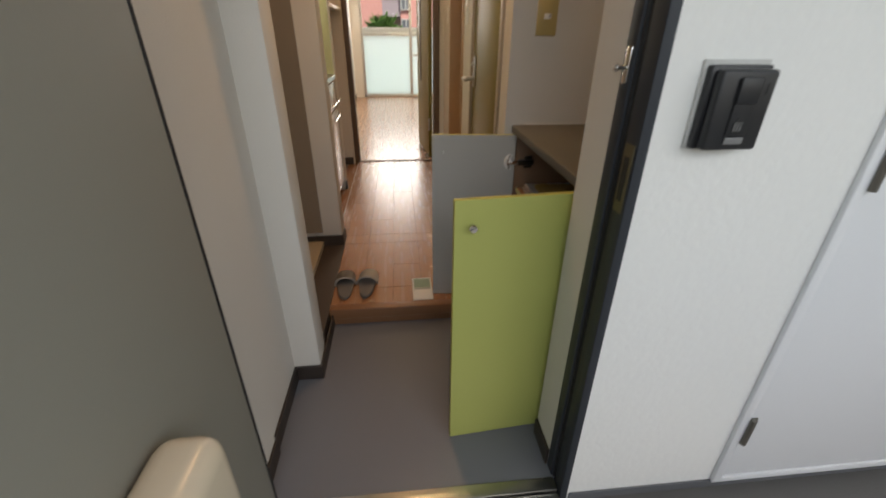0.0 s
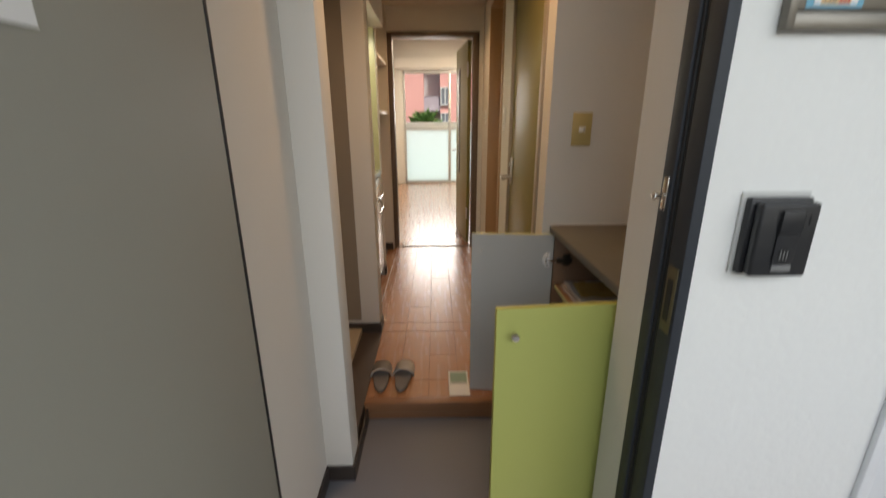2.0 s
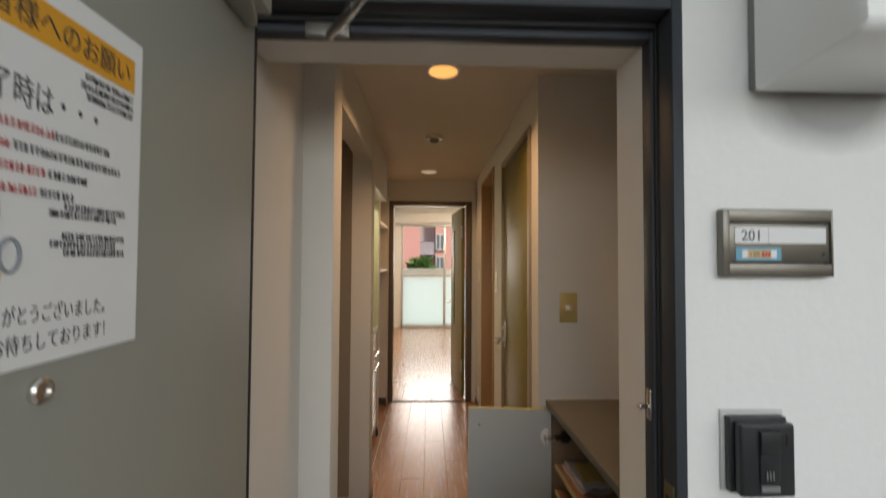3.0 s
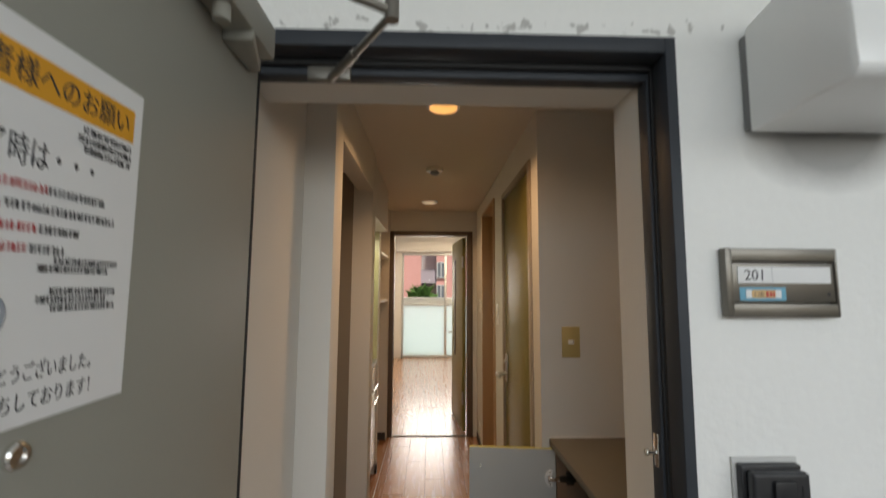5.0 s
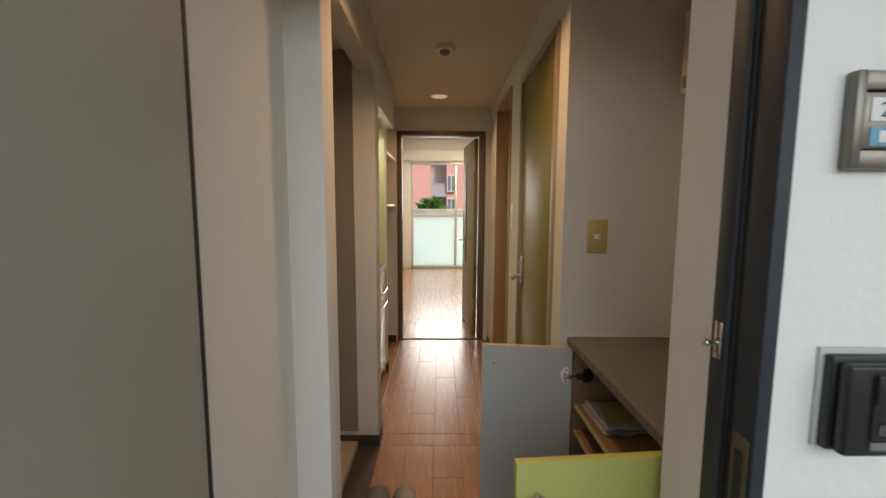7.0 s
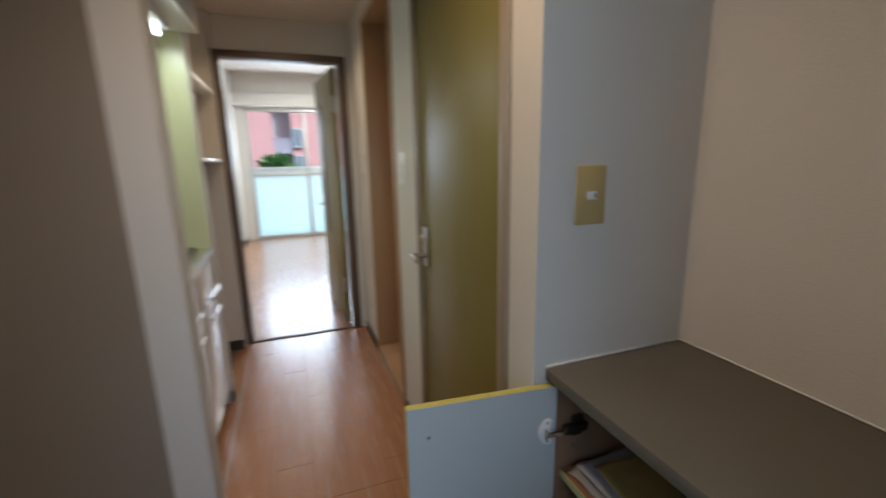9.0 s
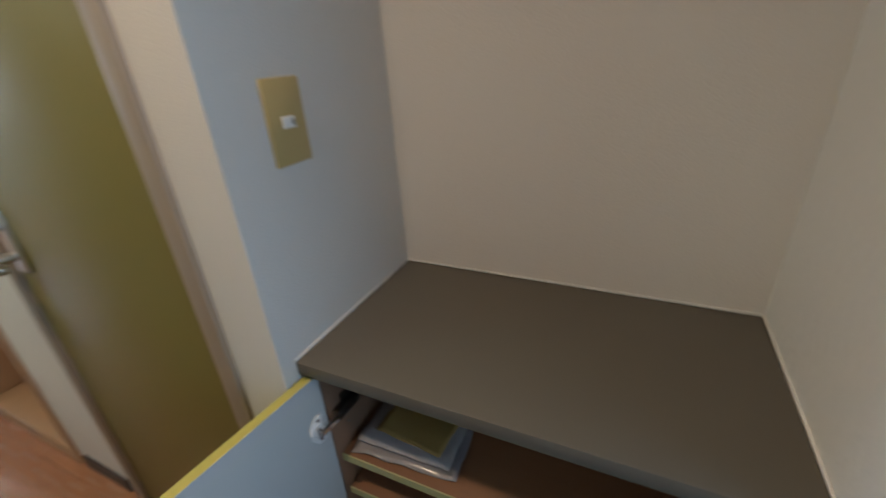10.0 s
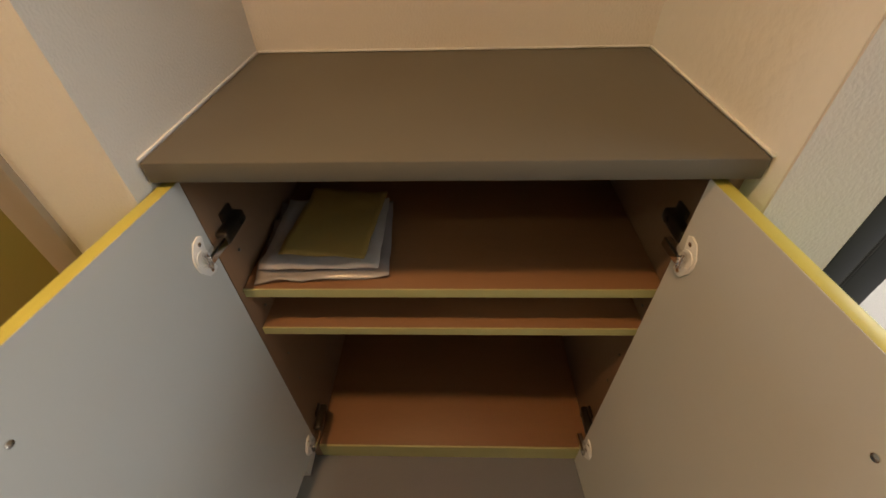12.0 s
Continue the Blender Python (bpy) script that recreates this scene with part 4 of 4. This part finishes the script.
def ceiling_lamp(label, x, y, r, watts, group, dome):
    ob = thing("ceiling_lamp", pose(x, y, CEIL), label, "lamp", group)
    part(ob, "rim", Build().lathe([(r * 1.1, 0), (r * 1.1, -0.004), (r * 1.04, -0.008), (r * 0.98, -0.007)], pose(0, 0, 0), 40), WHITE_PLASTIC)
    part(ob, "dome", Build().lathe([(r * 0.98, -0.006), (r * 0.8, -0.011), (r * 0.5, -0.013), (r * 0.1, -0.014)], pose(0, 0, 0), 40), dome, "lit frosted dome")
    area_lamp("bulb", look((x, y, CEIL - 0.018), (x, y, 0)), r * 1.9, r * 1.9, watts, (1.0, 0.6, 0.3), "DISK", 135)
    return ob


ceiling_lamp("warm lit round ceiling lamp over the entrance", 0.18, 1.84, 0.066, 5.2, "hallway ceiling lamps", WARM_DOME)
ceiling_lamp("warm lit round ceiling lamp by the living room", 0.115, 3.86, 0.07, 3.2, "hallway ceiling lamps", PALE_DOME)
smoke = thing("smoke_detector", pose(0.15, 2.78, CEIL), "small beige heat detector on the ceiling", "detector")
part(smoke, "base", Build().lathe([(0.056, 0), (0.056, -0.014), (0.05, -0.024), (0.02, -0.026)], pose(0, 0, 0), 32), CREAM_PLASTIC)
part(smoke, "sensor", Build().lathe([(0.03, -0.02), (0.03, -0.036), (0.022, -0.044), (0.005, -0.046)], pose(0, 0, 0), 24), GREY_PLASTIC, "dark sensor cage")

tap = thing("washer_tap", pose(-0.79, 2.472, 1.31), "small chrome washing machine tap on the recess wall", "tap")
part(tap, "body", Build().rod((0, 0, 0), (0, -0.05, 0), 0.011).rod((0, -0.045, 0), (0, -0.06, -0.045), 0.009).lathe([(0.022, 0), (0.022, 0.006), (0.012, 0.009)], pose(0, 0, 0, 90), 20).box(-0.02, 0.02, -0.055, -0.043, 0.014, 0.022, 0.003), CHROME)

# ---- toilet door ----
td = tagged(new("door_2"), "closed olive laminate toilet door with a steel lever", "door", "", "structure")
b = Build().box(RIGHT - 0.01, 0.72, 1.985, 2.03, HALL, 2.14, 0.002).box(RIGHT - 0.01, 0.72, 2.72, 2.755, HALL, 2.14, 0.002).box(RIGHT - 0.01, 0.72, 2.03, 2.72, 2.105, 2.14, 0.002)
part(td, "frame", b, TRIM_BROWN, "taupe door trim")
part(td, "leaf", Build().box(RIGHT + 0.004, RIGHT + 0.04, 2.033, 2.717, HALL + 0.008, 2.102, 0.002), OLIVE_DOOR)
b = Build().box(RIGHT - 0.004, RIGHT + 0.004, 2.64, 2.69, 0.965, 1.125, 0.003).rod((RIGHT, 2.665, 1.01), (RIGHT - 0.055, 2.665, 1.01), 0.013)
b.box(RIGHT - 0.07, RIGHT - 0.046, 2.58, 2.68, 0.999, 1.021, 0.008, 3).rod((RIGHT, 2.665, 1.085), (RIGHT - 0.016, 2.665, 1.085), 0.011)
part(td, "lever_handle", b, STEEL, "satin steel lever handle")
part(td, "hinge", Build().rod((RIGHT - 0.003, 2.032, 1.9), (RIGHT - 0.003, 2.032, 2.02), 0.007).rod((RIGHT - 0.003, 2.032, 0.3), (RIGHT - 0.003, 2.032, 0.42), 0.007), STEEL)

# ---- bathroom doorway ----
bd = tagged(new("door_4"), "brown wooden bathroom doorway with a closed inner panel", "door", "", "structure")
b = Build().box(RIGHT - 0.012, 0.86, 3.77, 3.792, HALL, 2.2, 0.002).box(RIGHT - 0.012, 0.86, 3.098, 3.12, HALL, 2.2, 0.002).box(RIGHT - 0.012, 0.86, 3.12, 3.77, 2.178, 2.2, 0.002)
b.box(RIGHT - 0.012, 0.86, 3.12, 3.77, HALL, HALL + 0.07, 0.004)
part(bd, "frame", b, material("varnished_brown_trim", (0.46, 0.3, 0.16), 0.4, vary=0.15, grain=0.12, fine=40, stretch=(6, 6, 0.6)))
# orange lamplight on the varnished panel is put into its colour
part(bd, "leaf", Build().box(0.74, 0.77, 3.12, 3.77, HALL + 0.072, 2.176, 0.002), material("varnished_lamplit_panel", (0.5, 0.25, 0.08), 0.4, vary=0.15, grain=0.15, fine=40, stretch=(6, 6, 0.6)))


def wall_plate(name, y, z, h, label, cat, n):
    ob = thing(name, pose(RIGHT, y, z, 90, 0, -90), label, cat)
    part(ob, "plate", Build().box(-0.035, 0.035, 0, h, 0.0005, 0.007, 0.002), WHITE_PLASTIC)
    b = Build()
    for i in range(n):
        b.box(-0.014, 0.014, h * (0.2 + 0.6 * i / n), h * (0.2 + 0.6 * (i + 0.8) / n), 0.007, 0.010, 0.001)
    part(ob, "rocker", b, material("ivory_rocker", (0.7, 0.68, 0.6), 0.4))
    return ob


wall_plate("light_switch", 4.02, 1.31, 0.12, "white triple switch plate on the hallway wall", "switch", 3)
wall_plate("light_switch", 2.98, 1.28, 0.14, "white double switch plate beside the toilet door", "switch", 2)
wall_plate("wall_socket", 4.06, 0.18, 0.115, "white wall socket near the hallway floor", "socket", 2)

# ---- kitchenette ----
kit = thing("kitchenette", pose(0, 0, 0), "white gloss kitchenette with chrome handles in a niche", "kitchen unit")
part(kit, "body", Build().box(-0.9, -0.318, 2.606, 3.494, HALL + 0.09, 0.93, 0.002), KITCHEN_WHITE)
part(kit, "plinth", Build().box(-0.9, -0.36, 2.606, 3.494, HALL, HALL + 0.09), DARK_BASE)
part(kit, "worktop", Build().box(-0.9, -0.295, 2.604, 3.496, 0.93, 0.965, 0.004), STEEL, "steel worktop edge")
part(kit, "hob", Build().box(-0.8, -0.36, 3.05, 3.44, 0.965, 0.985, 0.006), BLACK_PLASTIC, "black hob")
for y0, y1 in ((2.612, 3.046), (3.054, 3.488)):
    part(kit, "drawer", Build().box(-0.318, -0.3, y0, y1, 0.74, 0.92, 0.003), KITCHEN_WHITE)
    part(kit, "door", Build().box(-0.318, -0.3, y0, y1, HALL + 0.1, 0.73, 0.003), KITCHEN_WHITE)
    for z, a, c in ((0.79, y0 + 0.1, y1 - 0.1), (0.69, y0 + 0.1, y1 - 0.1)):
        h = Build().rod((-0.272, a, z), (-0.272, c, z), 0.006).rod((-0.3, a + 0.01, z), (-0.272, a + 0.01, z), 0.005).rod((-0.3, c - 0.01, z), (-0.272, c - 0.01, z), 0.005)
        part(kit, "handle", h, CHROME, "chrome bar handle")
structure("kitchen_panel", Build().box(-0.949, -0.94, 2.602, 3.498, 0.93, 1.99).box(-0.94, -0.3, 3.49, 3.499, 0.965, 1.99), KITCHEN_PANEL, "pale olive wall panel in the kitchen niche")
strip = thing("strip_lamp", pose(0, 0, 0), "lit fluorescent strip lamp under the kitchen lintel", "lamp")
part(strip, "housing", Build().box(-0.42, -0.32, 2.75, 3.35, 1.96, 1.99, 0.004), WHITE_PLASTIC)
part(strip, "tube", Build().rod((-0.37, 2.77, 1.945), (-0.37, 3.33, 1.945), 0.016), TUBE_GLOW, "glowing tube")
area_lamp("strip_light", look((-0.37, 3.05, 1.925), (-0.37, 3.05, 0.0)), 0.05, 0.55, 3.5, (1.0, 0.93, 0.65))

shelf = thing("wall_shelf", pose(0, 0, 0), "two white shelves in the narrow hallway niche", "shelf")
for z in (1.4, 1.82):
    part(shelf, "board", Build().box(-0.449, -0.296, 3.562, 4.243, z, z + 0.022, 0.002), WHITE_PLASTIC)

rl = thing("room_ceiling_lamp", pose(0.75, 7.4, ROOM_CEIL), "round lit ceiling lamp in the living room", "lamp")
part(rl, "rim", Build().lathe([(0.24, 0), (0.24, -0.03), (0.22, -0.04)], pose(0, 0, 0), 40), WHITE_PLASTIC)
part(rl, "shade", Build().lathe([(0.22, -0.03), (0.215, -0.07), (0.17, -0.095), (0.05, -0.1)], pose(0, 0, 0), 40), glow("lit_milky_shade", (1.0, 0.85, 0.62), 2.0), "glowing milky shade")
area_lamp("room_light", look((0.75, 7.4, ROOM_CEIL - 0.11), (0.75, 7.4, 0)), 0.4, 0.4, 60, (1.0, 0.84, 0.62), "DISK")

# ---- living room door, standing open into the room ----
ld = tagged(new("door_3"), "open olive living room door with a narrow glazed slit", "door", "", "structure")
ld.matrix_world = pose(0.497, 4.44, 0, 0, 0, 96)
part(ld, "leaf", Build().box(0.0, 0.7, 0.0, 0.035, HALL + 0.01, 2.068, 0.002), OLIVE_DOOR)
part(ld, "slit_frame", Build().box(0.43, 0.52, -0.003 + 0.035, 0.041, 0.78, 1.86, 0.002), DARK_TRIM, "dark slit frame")
part(ld, "slit_glass", Build().box(0.45, 0.5, 0.041, 0.043, 0.8, 1.84), SLIT_GLASS, "narrow dark pane", False)
b = Build().box(0.62, 0.66, 0.035, 0.04, 0.96, 1.1, 0.002).rod((0.64, 0.035, 1.02), (0.64, 0.085, 1.02), 0.009).box(0.54, 0.65, 0.078, 0.094, 1.012, 1.028, 0.006)
part(ld, "lever_handle", b, STEEL, "steel lever handle")
part(ld, "hinge", Build().rod((-0.004, 0.035, 0.35), (-0.004, 0.035, 0.47), 0.008).rod((-0.004, 0.035, 1.75), (-0.004, 0.035, 1.87), 0.008), STEEL)

# ---- floors in planks ----
NX, NY = 0.46, 1.935   # the landing steps back beside the cabinet door
b = Build().box(-0.203, NX, STEP - 0.014, STEP + 0.03, 0.02, HALL + 0.003, 0.005, 3).box(-0.203, NX, STEP, STEP + 0.03, -0.05, 0.02)
b.box(NX - 0.03, NX, STEP + 0.03, NY, -0.05, HALL + 0.003, 0.004).box(NX - 0.03, RIGHT, NY, NY + 0.03, -0.05, HALL + 0.003, 0.004)
structure("step_edge", b, STEP_WOOD, "brown wooden step nosing")
b = Build().box(-0.95, NX - 0.03, STEP + 0.03, NY + 0.03, -0.15, HALL - 0.006).box(-0.95, RIGHT + 0.26, NY + 0.03, END, -0.15, HALL - 0.006)
floor_hall = structure("floor_hall", b, DARK_TRIM, "brown laminate plank hallway floor")
floor_room = structure("floor_room", Build().box(-1.2, 2.2, END, FAR + 0.15, -0.15, HALL - 0.006), DARK_TRIM, "brown laminate plank living room floor")
plank_meshes = {}


def plank(parent, x0, x1, y0, y1):
    key = (round(x1 - x0, 3), round(y1 - y0, 3))
    if key not in plank_meshes:
        plank_meshes[key] = Build().box(0.0004, key[0] - 0.0004, 0.0004, key[1] - 0.0004, -0.006, 0.0, 0.0012, 1).mesh("plank", FLOOR_WOOD)
    ob = new("plank", plank_meshes[key])
    ob.parent = parent
    ob.location = (x0, y0, HALL)


def lay(parent, x0, x1, y0, y1, w, length, seed):
    r = random.Random(seed)
    x, i = x0, 0
    while x < x1 - 0.005:
        xe = min(x + w, x1)
        y = y0 - length * ((i * 0.37) % 1.0)
        while y < y1:
            a, c = max(y, y0), min(y + length, y1)
            if c - a > 0.02:
                plank(parent, x, xe, a, c)
            y += length
        x, i = xe, i + 1


lay(floor_hall, -0.203, NX - 0.031, STEP + 0.031, NY + 0.03, 0.15, 0.9, 1)
lay(floor_hall, -0.203, RIGHT, NY + 0.031, 2.48, 0.15, 0.9, 1)
lay(floor_hall, -0.353, RIGHT, 2.6, END, 0.15, 0.9, 2)
lay(floor_hall, -0.203, RIGHT, 2.481, 2.599, 0.15, 0.9, 3)
lay(floor_room, -1.2, 2.2, END + 0.036, FAR + 0.02, 0.15, 1.2, 4)
# pale strip laid on to imitate the glint along a plank joint
structure("floor_joint_glint", Build().box(-0.262, -0.257, 2.62, END - 0.02, HALL, HALL + 0.002), ALU, "thin pale strip for the glint on a plank joint along the kitchen floor")
